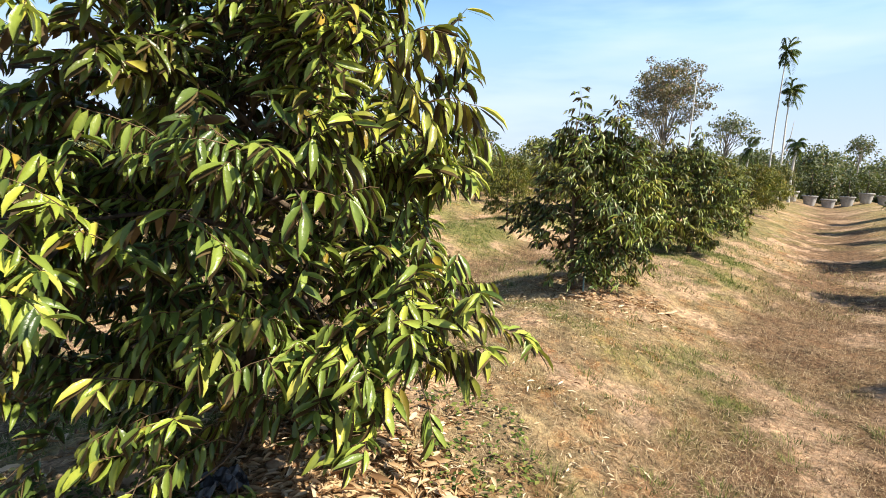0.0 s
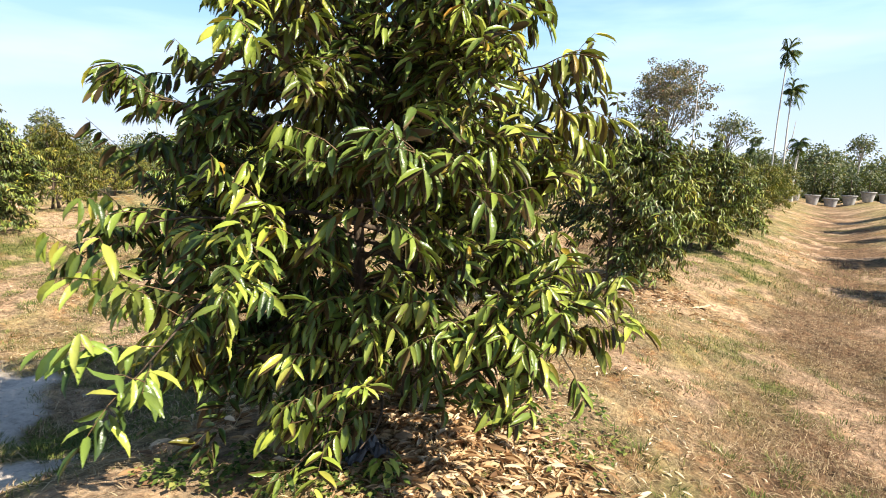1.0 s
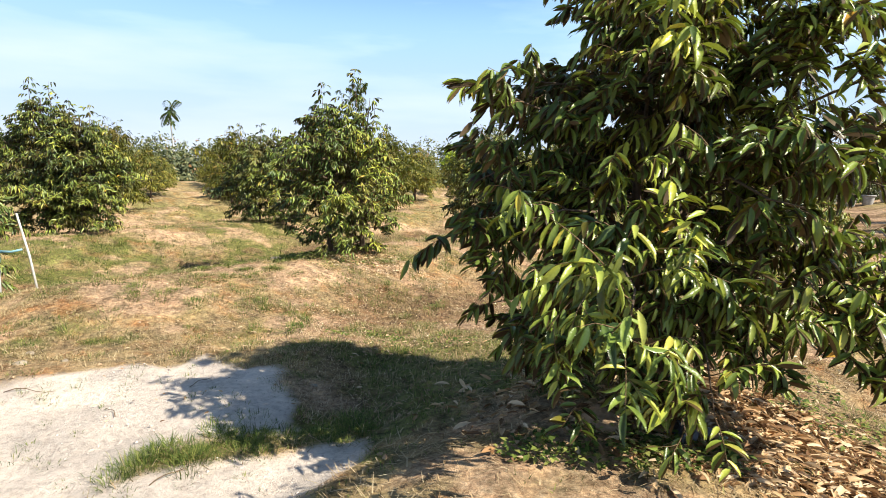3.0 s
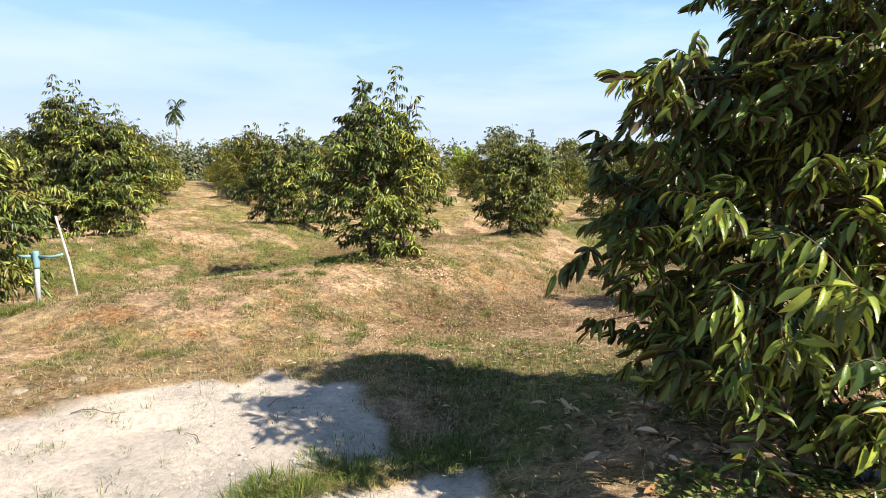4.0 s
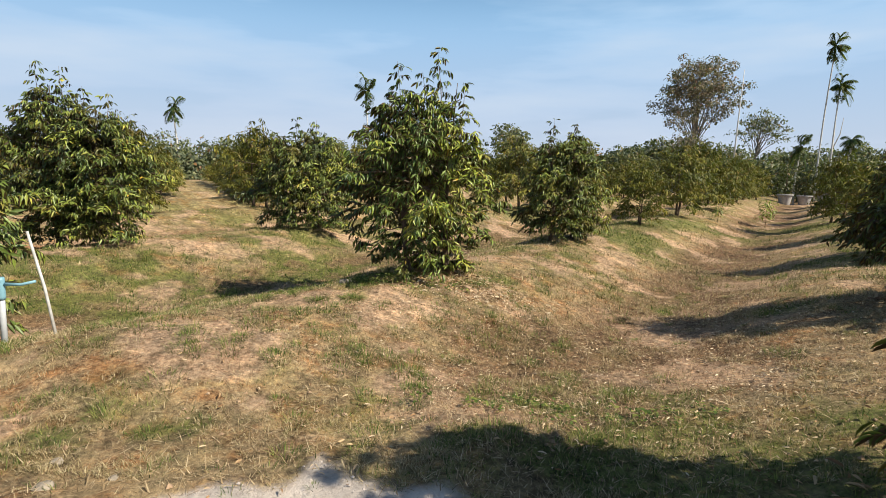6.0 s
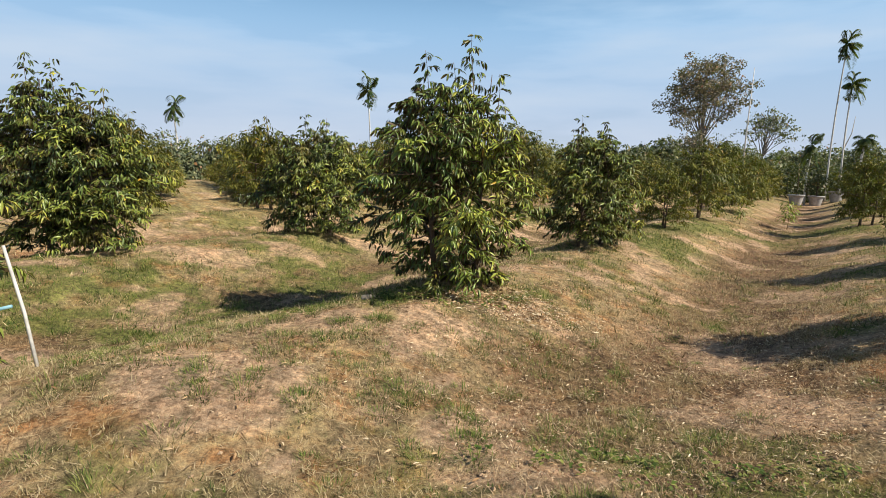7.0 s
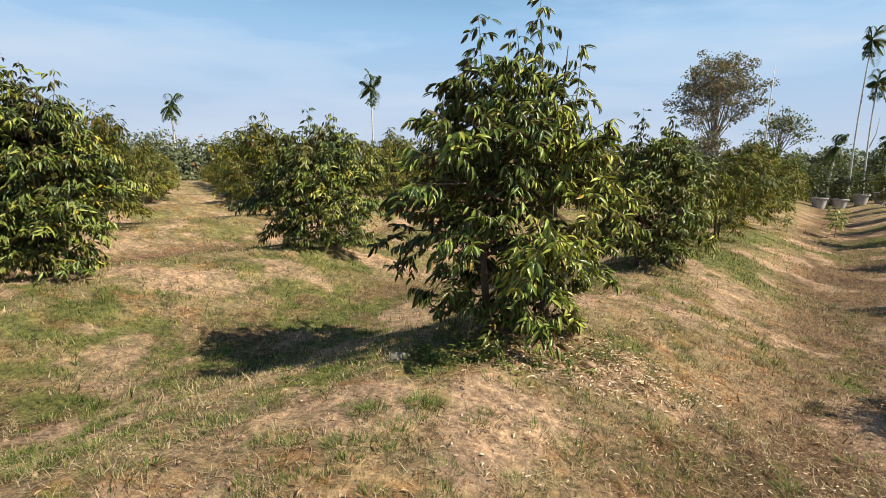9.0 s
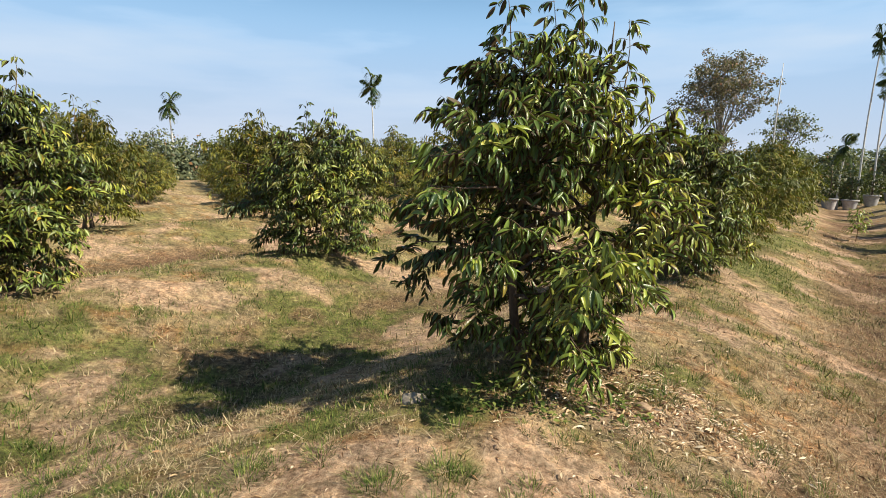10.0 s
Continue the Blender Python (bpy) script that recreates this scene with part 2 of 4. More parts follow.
def height(x, y):
    x, y = np.asarray(x, float), np.asarray(y, float)
    u = (x - ROW_AT[0]) * ROW_NORMAL[0] + (y - ROW_AT[1]) * ROW_NORMAL[1]
    v = (x - ROW_AT[0]) * ROW_DIR[0] + (y - ROW_AT[1]) * ROW_DIR[1]
    far = np.hypot(x, y)
    ridge = np.cos(2 * math.pi * (u + 0.25 * wavy(x, y, 0.35, 1)) / ROW_GAP)
    fade = (1 - smooth(75, 130, far)) * (0.25 + 0.75 * smooth(-7.5, -1.0, v))
    z = -0.08 + 0.35 * ridge * fade
    level = (1 - smooth(-4.4, -3.0, x)) * (1 - smooth(5.0, 6.8, y))
    z = z * (1 - 0.9 * level) - 0.02 * level
    z = z - 0.25 * smooth(40, 52, y) * smooth(12, 24, x)
    z = z + 0.2 * np.exp(-((x + 3.1) ** 2 + (y - 5.8) ** 2) / 2.0) - 0.12 * np.exp(-((x + 4.0) ** 2 + (y - 8.1) ** 2) / 1.0) - 0.15 * np.exp(-((x - 3.6) ** 2 + (y - 8.0) ** 2) / 1.2)
    near = 1 - smooth(30, 70, far)
    rough = 0.045 * wavy(x, y, 1.7, 2) + 0.024 * wavy(x, y, 6.0, 3) + 0.013 * wavy(x, y, 17.0, 6)
    dents = (-0.034 * smooth(0.2, 0.75, wavy(x, y, 8.0, 51)) + 0.009 * wavy(x, y, 19.0, 52)) * sand_mask(x, y)
    return z + rough * near * (1 - 0.6 * sand_mask(x, y)) + dents


def on_ground(x, y):
    return float(height(x, y))


def build_mesh(name, verts, faces, mats, smooth_faces=True, attrs=()):
    """A mesh from points and faces; faces may also be a pair (corner points, corners of each face)."""
    me = bpy.data.meshes.new(name)
    if isinstance(faces, tuple):
        verts, corners, sizes = np.asarray(verts, np.float32), np.asarray(faces[0], np.int32), np.asarray(faces[1], np.int32)
        me.vertices.add(len(verts))
        me.vertices.foreach_set("co", verts.ravel())
        me.loops.add(len(corners))
        me.loops.foreach_set("vertex_index", corners)
        me.polygons.add(len(sizes))
        me.polygons.foreach_set("loop_start", np.concatenate([[0], np.cumsum(sizes)[:-1]]).astype(np.int32))
        me.update(calc_edges=True)
    else:
        me.from_pydata(verts if isinstance(verts, list) else verts.tolist(), [], faces if isinstance(faces, list) else faces.tolist())
    for m in mats if isinstance(mats, (list, tuple)) else [mats]:
        me.materials.append(m)
    me.polygons.foreach_set("use_smooth", np.full(len(me.polygons), smooth_faces))
    for key, values in attrs:
        values = np.asarray(values, np.float32)
        at = me.attributes.new(key, "FLOAT_COLOR" if values.ndim > 1 else "FLOAT", "POINT")
        at.data.foreach_set("color" if values.ndim > 1 else "value", values.ravel())
    me.update()
    return me


def axis_steps(dense0, dense1, step, low, high):
    mid = list(np.arange(dense0, dense1 + step / 2, step))
    up, s = [mid[-1]], step
    while up[-1] < high:
        s *= 1.13
        up.append(up[-1] + s)
    down, s = [mid[0]], step
    while down[-1] > low:
        s *= 1.13
        down.append(down[-1] - s)
    return np.array(down[:0:-1] + mid + up[1:])


def ground_material():
    m, n, l, p = material("orchard_ground")
    co = n.new("ShaderNodeTexCoord")
    cover = n.new("ShaderNodeAttribute")
    cover.attribute_name = "cover"
    sep = n.new("ShaderNodeSeparateColor")
    l.new(cover.outputs["Color"], sep.inputs[0])

    def tex(scale, detail=5.0, rough=0.6):
        t = node(n, "ShaderNodeTexNoise", Scale=scale, Detail=detail, Roughness=rough)
        l.new(co.outputs["Object"], t.inputs["Vector"])
        return t.outputs["Fac"]
    big, mid, fine, grain = tex(0.55), tex(2.6), tex(20, 8, 0.78), tex(90, 4, 0.7)
    earth = ramp(n, [(0.36, (0.1, 0.063, 0.038)), (0.48, (0.29, 0.195, 0.118)), (0.64, (0.48, 0.355, 0.22))])
    l.new(fine, earth.inputs[0])
    red = ramp(n, [(0.47, (1.0, 1.0, 1.0)), (0.62, (1.08, 0.8, 0.62))])
    l.new(mid, red.inputs[0])
    col = mixed(n, l, 1.0, earth.outputs[0], red.outputs[0], "MULTIPLY")
    pale = ramp(n, [(0.46, (0, 0, 0)), (0.58, (0.75, 0.75, 0.75))])
    l.new(tex(1.4, 6, 0.75), pale.inputs[0])
    col = mixed(n, l, pale.outputs[0], col, mixed(n, l, fine, (0.15, 0.105, 0.056), (0.63, 0.485, 0.29)))
    # brown furrow soil, its colour darkened further to deepen the trees' shadows there
    mulch_shade = ramp(n, [(0.35, (0.05, 0.029, 0.018)), (0.52, (0.17, 0.1, 0.06)), (0.68, (0.36, 0.24, 0.155))])
    l.new(fine, mulch_shade.inputs[0])
    ffac = n.new("ShaderNodeMath")
    ffac.operation = "MULTIPLY"
    l.new(sep.outputs[2], ffac.inputs[0])
    ffac.inputs[1].default_value = 0.92
    col = mixed(n, l, ffac.outputs[0], col, mulch_shade.outputs[0])
    naked = ramp(n, [(0.34, (0.22, 0.13, 0.082)), (0.5, (0.49, 0.33, 0.225)), (0.66, (0.68, 0.5, 0.37))])
    l.new(fine, naked.inputs[0])
    nfac = n.new("ShaderNodeMath")
    nfac.operation = "MULTIPLY"
    l.new(cover.outputs["Alpha"], nfac.inputs[0])
    nfac.inputs[1].default_value = 0.75
    col = mixed(n, l, nfac.outputs[0], col, naked.outputs[0])
    green = ramp(n, [(0.34, (0.055, 0.075, 0.018)), (0.62, (0.22, 0.225, 0.075))])
    l.new(fine, green.inputs[0])
    gm = ramp(n, [(0.3, (0.25, 0.25, 0.25)), (0.55, (1, 1, 1))])
    l.new(fine, gm.inputs[0])
    gfac = n.new("ShaderNodeMath")
    gfac.operation = "MULTIPLY"
    l.new(gm.outputs[0], gfac.inputs[0])
    l.new(sep.outputs[1], gfac.inputs[1])
    col = mixed(n, l, gfac.outputs[0], col, green.outputs[0])
    sand = ramp(n, [(0.3, (0.42, 0.34, 0.295)), (0.5, (0.69, 0.6, 0.545)), (0.75, (0.8, 0.715, 0.66))])
    l.new(fine, sand.inputs[0])
    sfac = n.new("ShaderNodeMath")
    sfac.operation = "MULTIPLY_ADD"
    sfac.use_clamp = True
    l.new(sep.outputs[0], sfac.inputs[0])
    sfac.inputs[1].default_value = 1.6
    off = n.new("ShaderNodeMath")
    off.operation = "MULTIPLY_ADD"
    l.new(fine, off.inputs[0])
    off.inputs[1].default_value, off.inputs[2].default_value = -2.2, 0.85
    l.new(off.outputs[0], sfac.inputs[2])
    sgate = n.new("ShaderNodeMath")
    sgate.operation = "MULTIPLY"
    sgate.use_clamp = True
    l.new(sfac.outputs[0], sgate.inputs[0])
    s4 = n.new("ShaderNodeMath")
    s4.operation = "MULTIPLY"
    s4.use_clamp = True
    l.new(sep.outputs[0], s4.inputs[0])
    s4.inputs[1].default_value = 4.0
    l.new(s4.outputs[0], sgate.inputs[1])
    col = mixed(n, l, sgate.outputs[0], col, sand.outputs[0])
    tone = ramp(n, [(0.32, (0.66, 0.67, 0.66)), (0.68, (1.32, 1.28, 1.2))])
    l.new(tex(1.1, 6, 0.72), tone.inputs[0])
    col = mixed(n, l, 1.0, col, tone.outputs[0], "MULTIPLY")
    clump = ramp(n, [(0.36, (0.4, 0.42, 0.4)), (0.5, (1.0, 1.0, 1.0)), (0.62, (1.55, 1.5, 1.4))])
    l.new(tex(6.5, 8, 0.8), clump.inputs[0])
    nosand = n.new("ShaderNodeMath")
    nosand.operation = "SUBTRACT"
    nosand.inputs[0].default_value = 1.0
    l.new(sgate.outputs[0], nosand.inputs[1])
    col = mixed(n, l, nosand.outputs[0], col, mixed(n, l, 1.0, col, clump.outputs[0], "MULTIPLY"))
    l.new(col, p.inputs["Base Color"])
    p.inputs["Roughness"].default_value = 0.95
    p.inputs["Specular IOR Level"].default_value = 0.15
    add = n.new("ShaderNodeMath")
    add.operation = "MULTIPLY_ADD"
    l.new(grain, add.inputs[0])
    add.inputs[1].default_value = 0.35
    l.new(fine, add.inputs[2])
    bumped(n, l, p, add.outputs[0], 0.8, 0.05)
    return m


GREEN_SPOTS = [(-5.4, 9.6, 0.4), (-6.0, 9.45, 0.4), (-6.6, 9.35, 0.35), (-7.0, 8.75, 0.4), (-7.5, 8.4, 0.38), (-8.0, 8.1, 0.4), (-8.5, 7.8, 0.4), (-8.2, 11.0, 0.6), (-9.2, 11.2, 0.6), (-7.3, 11.7, 0.5), (-7.2, 13.6, 0.7), (-6.2, 14.2, 0.7),
               (-10.4, 11.5, 0.6), (-9.3, 11.9, 0.35), (-10.3, 8.3, 0.45), (-9.5, 7.7, 0.35), (-3.5, 10.4, 0.45), (1.1, 17.4, 1.2), (2.7, 21.5, 1.5), (5.7, 23.0, 1.3), (6.5, 13.0, 1.0),
               (1.4, 7.1, 0.5), (0.6, 9.6, 0.45), (-0.4, 11.0, 0.4), (-9.6, 10.6, 0.55), (-8.8, 10.3, 0.45), (-8.9, 9.8, 0.35), (-7.5, 13.0, 0.55), (-6.4, 12.2, 0.4), (-7.9, 14.8, 0.6), (-3.1, 4.7, 0.65), (-2.2, 4.5, 0.7), (-3.4, 3.9, 0.45), (-2.6, 5.3, 0.5), (-1.6, 5.1, 0.7), (-2.7, 3.7, 0.6), (-4.6, 2.8, 0.22), (-4.3, 2.98, 0.22), (-4.0, 3.17, 0.25), (-3.65, 3.4, 0.25), (-6.3, 5.4, 0.35), (-7.2, 5.2, 0.5), (-4.6, 6.0, 0.35), (-3.9, 6.3, 0.35), (-3.2, 6.5, 0.35), (-2.4, 6.6, 0.35),
               (2.3, 13.2, 0.9), (10.7, 24.4, 2.0), (-11.3, 10.6, 0.8), (-9.9, 12.0, 0.6), (-8.9, 14.0, 0.7), (-8.0, 15.8, 1.0), (-9.6, 18.0, 1.2), (-3.7, 3.0, 0.45), (-2.0, 4.3, 1.1), (-3.2, 5.0, 0.9), (-1.2, 5.1, 0.9), (-6.05, 8.5, 0.28), (-5.5, 8.55, 0.25), (-4.5, 9.4, 0.25), (3.0, 5.6, 0.25), (-1.9, 2.4, 0.4)]


BARE_SPOTS = [(-8.6, 9.2, 0.5), (-7.9, 9.3, 0.5), (-3.1, 2.35, 0.5), (-3.6, 2.6, 0.4), (-2.6, 2.0, 0.5), (-6.9, 6.1, 0.6), (-6.1, 6.7, 0.5), (-5.1, 7.5, 0.4), (-4.4, 7.1, 0.4), (-8.7, 12.6, 0.4), (-7.0, 10.6, 0.35), (2.2, 4.6, 0.4)]


def bare_mask(x, y):
    """Small worn patches of naked reddish earth."""
    worn = wavy(x, y, 2.1, 61) + 0.55 * wavy(x, y, 6.3, 62) + 0.2 * wavy(x, y, 15.0, 63)
    for cx, cy, r in BARE_SPOTS:
        worn = worn + 0.7 * np.exp(-((x - cx) ** 2 + (y - cy) ** 2) / (r * r))
    return smooth(0.3, 0.62, worn) * (1 - sand_mask(x, y))


def green_mask(x, y):
    """Where the grass is still green: patches on brinks and flanks."""
    out = 0.62 * np.clip(wavy(x, y, 0.9, 8) + 0.45 * wavy(x, y, 3.1, 9), 0, 1)
    wx, wy = x + 0.22 * wavy(x, y, 2.7, 21), y + 0.22 * wavy(x, y, 2.7, 22)
    for cx, cy, r in GREEN_SPOTS:
        out = out + 0.95 * np.exp(-((wx - cx) ** 2 + (wy - cy) ** 2) / (r * r))
    u = (x - ROW_AT[0]) * ROW_NORMAL[0] + (y - ROW_AT[1]) * ROW_NORMAL[1]
    out = out + 0.55 * smooth(8, 16, np.hypot(x + 4.0, y - 1.0)) * smooth(-0.55, 0.35, np.cos(2 * math.pi * u / ROW_GAP))
    out = out + 0.35 * np.exp(-((u + 10.2) / 2.4) ** 2) * smooth(9, 13, y) * (0.6 + 0.6 * wavy(x, y, 1.3, 27))
    broken = 0.3 + 0.95 * smooth(-0.3, 0.35, wavy(x, y, 5.5, 23) + 0.6 * wavy(x, y, 13.0, 24))
    out = out * (broken + (0.75 - broken) * smooth(11, 17, np.hypot(x + 5.0, y - 3.0))) * (1 - 0.8 * bare_mask(x, y))
    return np.clip(out, 0, 1) * (1 - sand_mask(x, y))


xs = axis_steps(-13.0, 14.0, 0.12, -1600, 1600)
ys = axis_steps(-1.0, 34.0, 0.12, -300, 3000)
gx, gy = np.meshgrid(xs, ys)
gv = np.stack([gx.ravel(), gy.ravel(), height(gx, gy).ravel()], 1)
nx, ny = len(xs), len(ys)
ii, jj = np.meshgrid(np.arange(nx - 1), np.arange(ny - 1))
q = (jj * nx + ii).ravel()
gu = (gx - ROW_AT[0]) * ROW_NORMAL[0] + (gy - ROW_AT[1]) * ROW_NORMAL[1] + 0.5 * wavy(gx, gy, 0.8, 41)
furrow = smooth(0.05, 0.85, -np.cos(2 * math.pi * gu / ROW_GAP)) * (1 - sand_mask(gx, gy)) * (1 - smooth(70, 110, np.hypot(gx, gy))) * (1 - (1 - smooth(-4.6, -3.2, gx)) * (1 - smooth(6.0, 8.0, gy)))
cover = np.stack([sand_mask(gx, gy).ravel(), green_mask(gx, gy).ravel(), furrow.ravel(), bare_mask(gx, gy).ravel()], 1)
ground = new("ground", build_mesh("ground", gv, np.stack([q, q + 1, q + 1 + nx, q + nx], 1), ground_material(), True, [("cover", cover)]))
tagged(ground, "ridged orchard ground of dry grass and brown earth with a pale sandy track", "ground", kind="structure")

# ---- leaves, tubes ----
LEAF_FINE = (np.array([(0, 0, 0), (-.36, .2, .07), (0, .2, -.01), (.36, .2, .07), (-.48, .48, .075), (0, .5, -.03), (.48, .48, .075),
                       (-.3, .78, -.01), (0, .8, -.09), (.3, .78, -.01), (0, 1, -.2)], float),
             [(0, 2, 1), (0, 3, 2), (1, 2, 5, 4), (2, 3, 6, 5), (4, 5, 8, 7), (5, 6, 9, 8), (7, 8, 10), (8, 9, 10)])
LEAF_COARSE = (np.array([(0, 0, 0), (-.5, .42, .05), (0, .45, -.04), (.5, .42, .05), (0, 1, -.2)], float),
               [(0, 2, 1), (0, 3, 2), (1, 2, 4), (2, 3, 4)])
LEAF_UNDER = (np.array([(0, 0, -.03), (-.35, .2, -.05), (.35, .2, -.05), (-.44, .48, -.1), (.44, .48, -.1), (-.29, .78, -.18), (.29, .78, -.18), (0, .97, -.3)], float),
              [(0, 2, 1), (1, 2, 4, 3), (3, 4, 6, 5), (5, 6, 7)])
LEAF_UNDER_FLAT = (np.array([(0, 0, -.04), (-.46, .44, -.09), (.46, .44, -.09), (0, .97, -.27)], float), [(0, 2, 1), (1, 2, 3)])
LEAF_FLAT = (np.array([(0, 0, 0), (-.5, .5, .06), (.5, .5, .06), (0, 1, -.15)], float), [(0, 2, 1), (1, 2, 3)])


def unit(a):
    return a / np.maximum(np.linalg.norm(a, axis=-1, keepdims=True), 1e-9)


def leaf_frames(d, n):
    d = unit(d)
    s = unit(np.cross(d, n))
    return s, d, np.cross(s, d)


def leaves_mesh(name, form, p, d, n, length, width, mat, paleness=None):
    """Many leaves at p, along d, facing n, as one mesh. Leaf tone: 0 old and dark, 1 fresh or painted sunlit."""
    tv, tf = form
    s, d, n = leaf_frames(d, n)
    v = (p[:, None] + s[:, None] * (tv[None, :, :1] * width[:, None, None]) + d[:, None] * (tv[None, :, 1:2] * length[:, None, None])
         + n[:, None] * (tv[None, :, 2:] * length[:, None, None])).reshape(-1, 3)
    corner = np.array([a for f in tf for a in f])
    corners = (np.arange(len(p))[:, None] * len(tv) + corner[None]).ravel()
    sizes = np.tile([len(f) for f in tf], len(p))
    return build_mesh(name, v, (corners, sizes), mat, attrs=[("paleness", np.repeat(paleness, len(tv)))] if paleness is not None else ())


def tubes_mesh(name, paths, mat, sides=6):
    """Tapered tubes: paths of (points, radii)."""
    vs, fs, base = [], [], 0
    for pts, radii in paths:
        pts = np.asarray(pts, float)
        along = unit(np.gradient(pts, axis=0))
        ref = np.where(np.abs(along[:, 2:]) > 0.9, np.array([[1.0, 0, 0]]), np.array([[0, 0, 1.0]]))
        a = unit(np.cross(along, ref))
        b = np.cross(along, a)
        ang = np.arange(sides) * 2 * math.pi / sides
        ring = pts[:, None] + (a[:, None] * np.cos(ang)[None, :, None] + b[:, None] * np.sin(ang)[None, :, None]) * np.asarray(radii, float)[:, None, None]
        vs.append(ring.reshape(-1, 3))
        for i in range(len(pts) - 1):
            for j in range(sides):
                fs.append((base + i * sides + j, base + i * sides + (j + 1) % sides, base + (i + 1) * sides + (j + 1) % sides, base + (i + 1) * sides + j))
        fs.append(tuple(base + j for j in range(sides))[::-1])
        fs.append(tuple(base + (len(pts) - 1) * sides + j for j in range(sides)))
        base += len(pts) * sides
    return build_mesh(name, np.concatenate(vs), fs, mat)


def empty(name, x, y, z):
    ob = new(name)
    ob.empty_display_size = 0.2
    ob.location = (x, y, z)
    return ob


def part(name, mesh, parent, label="", kind=""):
    ob = new(name, mesh)
    ob.parent = parent
    return tagged(ob, label, kind=kind)


# ---- durian trees ----
OVOID = ((0.0, 0.76), (0.08, 0.92), (0.2, 1.0), (0.42, 1.0), (0.6, 0.9), (0.75, 0.72), (0.88, 0.46), (0.96, 0.22), (1.0, 0.08))


def durian_plan(seed, tall, wide, low, stems, n_limbs, per_metre, spacing, leaf_len, profile=OVOID, spires=(), centre=None, oval=(0.0, 0.0), lobed=1.0, bare=0.0, sun_paint=0.0, gaps=0.36, lift=(0.0, 0.0)):
    """Stems, limbs, leafy shoots and leaf places of one durian tree, round its own foot."""
    g = np.random.RandomState(seed)
    ps, pr = [a for a, b in profile], [b for a, b in profile]
    ph = g.uniform(0, 6.28, 6)
    cx, cy = centre if centre else (sum(a for a, b, c in stems) / len(stems) * 1.2, sum(b for a, b, c in stems) / len(stems) * 1.2)
    up = np.array([0, 0, 1.0])

    def envelope(s, az):
        lobes = 1 + lobed * (0.05 * math.sin(2 * az + ph[0] + 2.2 * s) + 0.06 * math.sin(3 * az + ph[1] + 5 * s) + 0.06 * math.sin(5 * az + ph[2] - 9 * s) + 0.04 * math.sin(9 * az + ph[3] + 15 * s))
        c = math.cos(az - oval[1])
        return wide * np.interp(s, ps, pr) * (lobes - oval[0] * c * c * (1.0 if c > 0 else 0.0))

    def spare(p):
        """Share of the crown's width at p: 1 is the skin."""
        return math.hypot(p[0] - cx, p[1] - cy) / (0.05 + envelope(min(1.0, max(0.0, (p[2] - low) / (tall - low))), math.atan2(p[1] - cy, p[0] - cx)))

    stem_paths, limbs, shoots = [], [], []

    def shoot(base, heading, rise, droop, long, limit=1.08, subs=True, paleness=None):
        """A leafy shoot that leaves base, rises and droops; longer ones bear side shoots."""
        way = np.array([math.cos(heading), math.sin(heading), 0.0])
        while long > 0.08 and spare(base + way * long + up * long * (rise - droop)) > limit:
            long *= 0.8
        if long < 0.09:
            return
        t = np.linspace(0, 1, 5)[:, None]
        path = base + way * long * t + up * long * (rise * t - droop * t ** 2)
        path[1:] += g.normal(0, 0.012 * long, (4, 3))
        path[:, 2] = np.maximum(path[:, 2], 0.16)
        if limit < 5 and (noise.noise(Vector(path[3]) * 3.6 + Vector((seed, 0, 0))) < 0.14 * path[3][2] / tall - gaps or path[-1][2] < lift[0] * max(0.0, math.cos(heading - lift[1]))):
            return
        paleness = paleness if paleness is not None else g.uniform() ** 1.6
        shoots.append((path, long, paleness, way))
        if subs and long > 0.24:
            for k in range(2 + int(long > 0.4)):
                a = g.uniform(0.25, 0.8)
                q = np.array([np.interp(a, t[:, 0], path[:, j]) for j in range(3)])
                shoot(q, heading + (1 if k % 2 else -1) * g.uniform(0.5, 1.1), rise + g.uniform(-0.7, 0.7), droop * g.uniform(0.5, 1.3), long * g.uniform(0.35, 0.6), limit, False, paleness)

    for sx, sy, share in stems:
        h = tall * share
        z = np.linspace(-0.12, h * 0.97, 10)
        bow = g.uniform(-0.1, 0.1, 2)
        pts = np.stack([sx * (1 + 0.3 * z / h) + bow[0] * np.sin(z / h * 4), sy * (1 + 0.3 * z / h) + bow[1] * np.sin(z / h * 4), z], 1)
        stem_paths.append((pts, (0.003 + 0.0155 * h * (1 - z / h)) * (1 + 0.5 * np.exp(-np.maximum(z, 0) * 7))))
        for k in range(int(26 * share)):
            zz = h * (0.55 + 0.44 * (k + g.uniform()) / 26)
            base = np.array([np.interp(zz, pts[:, 2], pts[:, j]) for j in range(3)])
            shoot(base, k * 2.4 + g.uniform(-0.5, 0.5), g.uniform(0.3, 0.9), g.uniform(0.3, 0.7), 0.14 + 0.75 * (1 - zz / h), 1.15)
    for i in range(n_limbs):
        pts, h = stem_paths[i % len(stems)][0], tall * stems[i % len(stems)][2]
        f = (i + g.uniform(0, 1)) / n_limbs
        z0 = low + 0.1 + f ** 1.05 * (h * 0.88 - low - 0.1)
        c = np.array([np.interp(z0, pts[:, 2], pts[:, k]) for k in range(3)])
        az = i * 2.39996 + g.uniform(-0.5, 0.5)
        out = np.array([math.cos(az), math.sin(az), 0.0])
        steep = 0.06 + 0.95 * f ** 0.8 + g.uniform(-0.25, 0.35)
        sag = 0.45 * (1 - f) + g.uniform(0.0, 0.25)
        want = g.uniform(0.62, 0.92)
        reach = 0.1
        while reach < 3 and spare(c + out * reach + up * reach * (steep - sag)) < want:
            reach += 0.05
        t = np.linspace(0, 1, 7)[:, None]
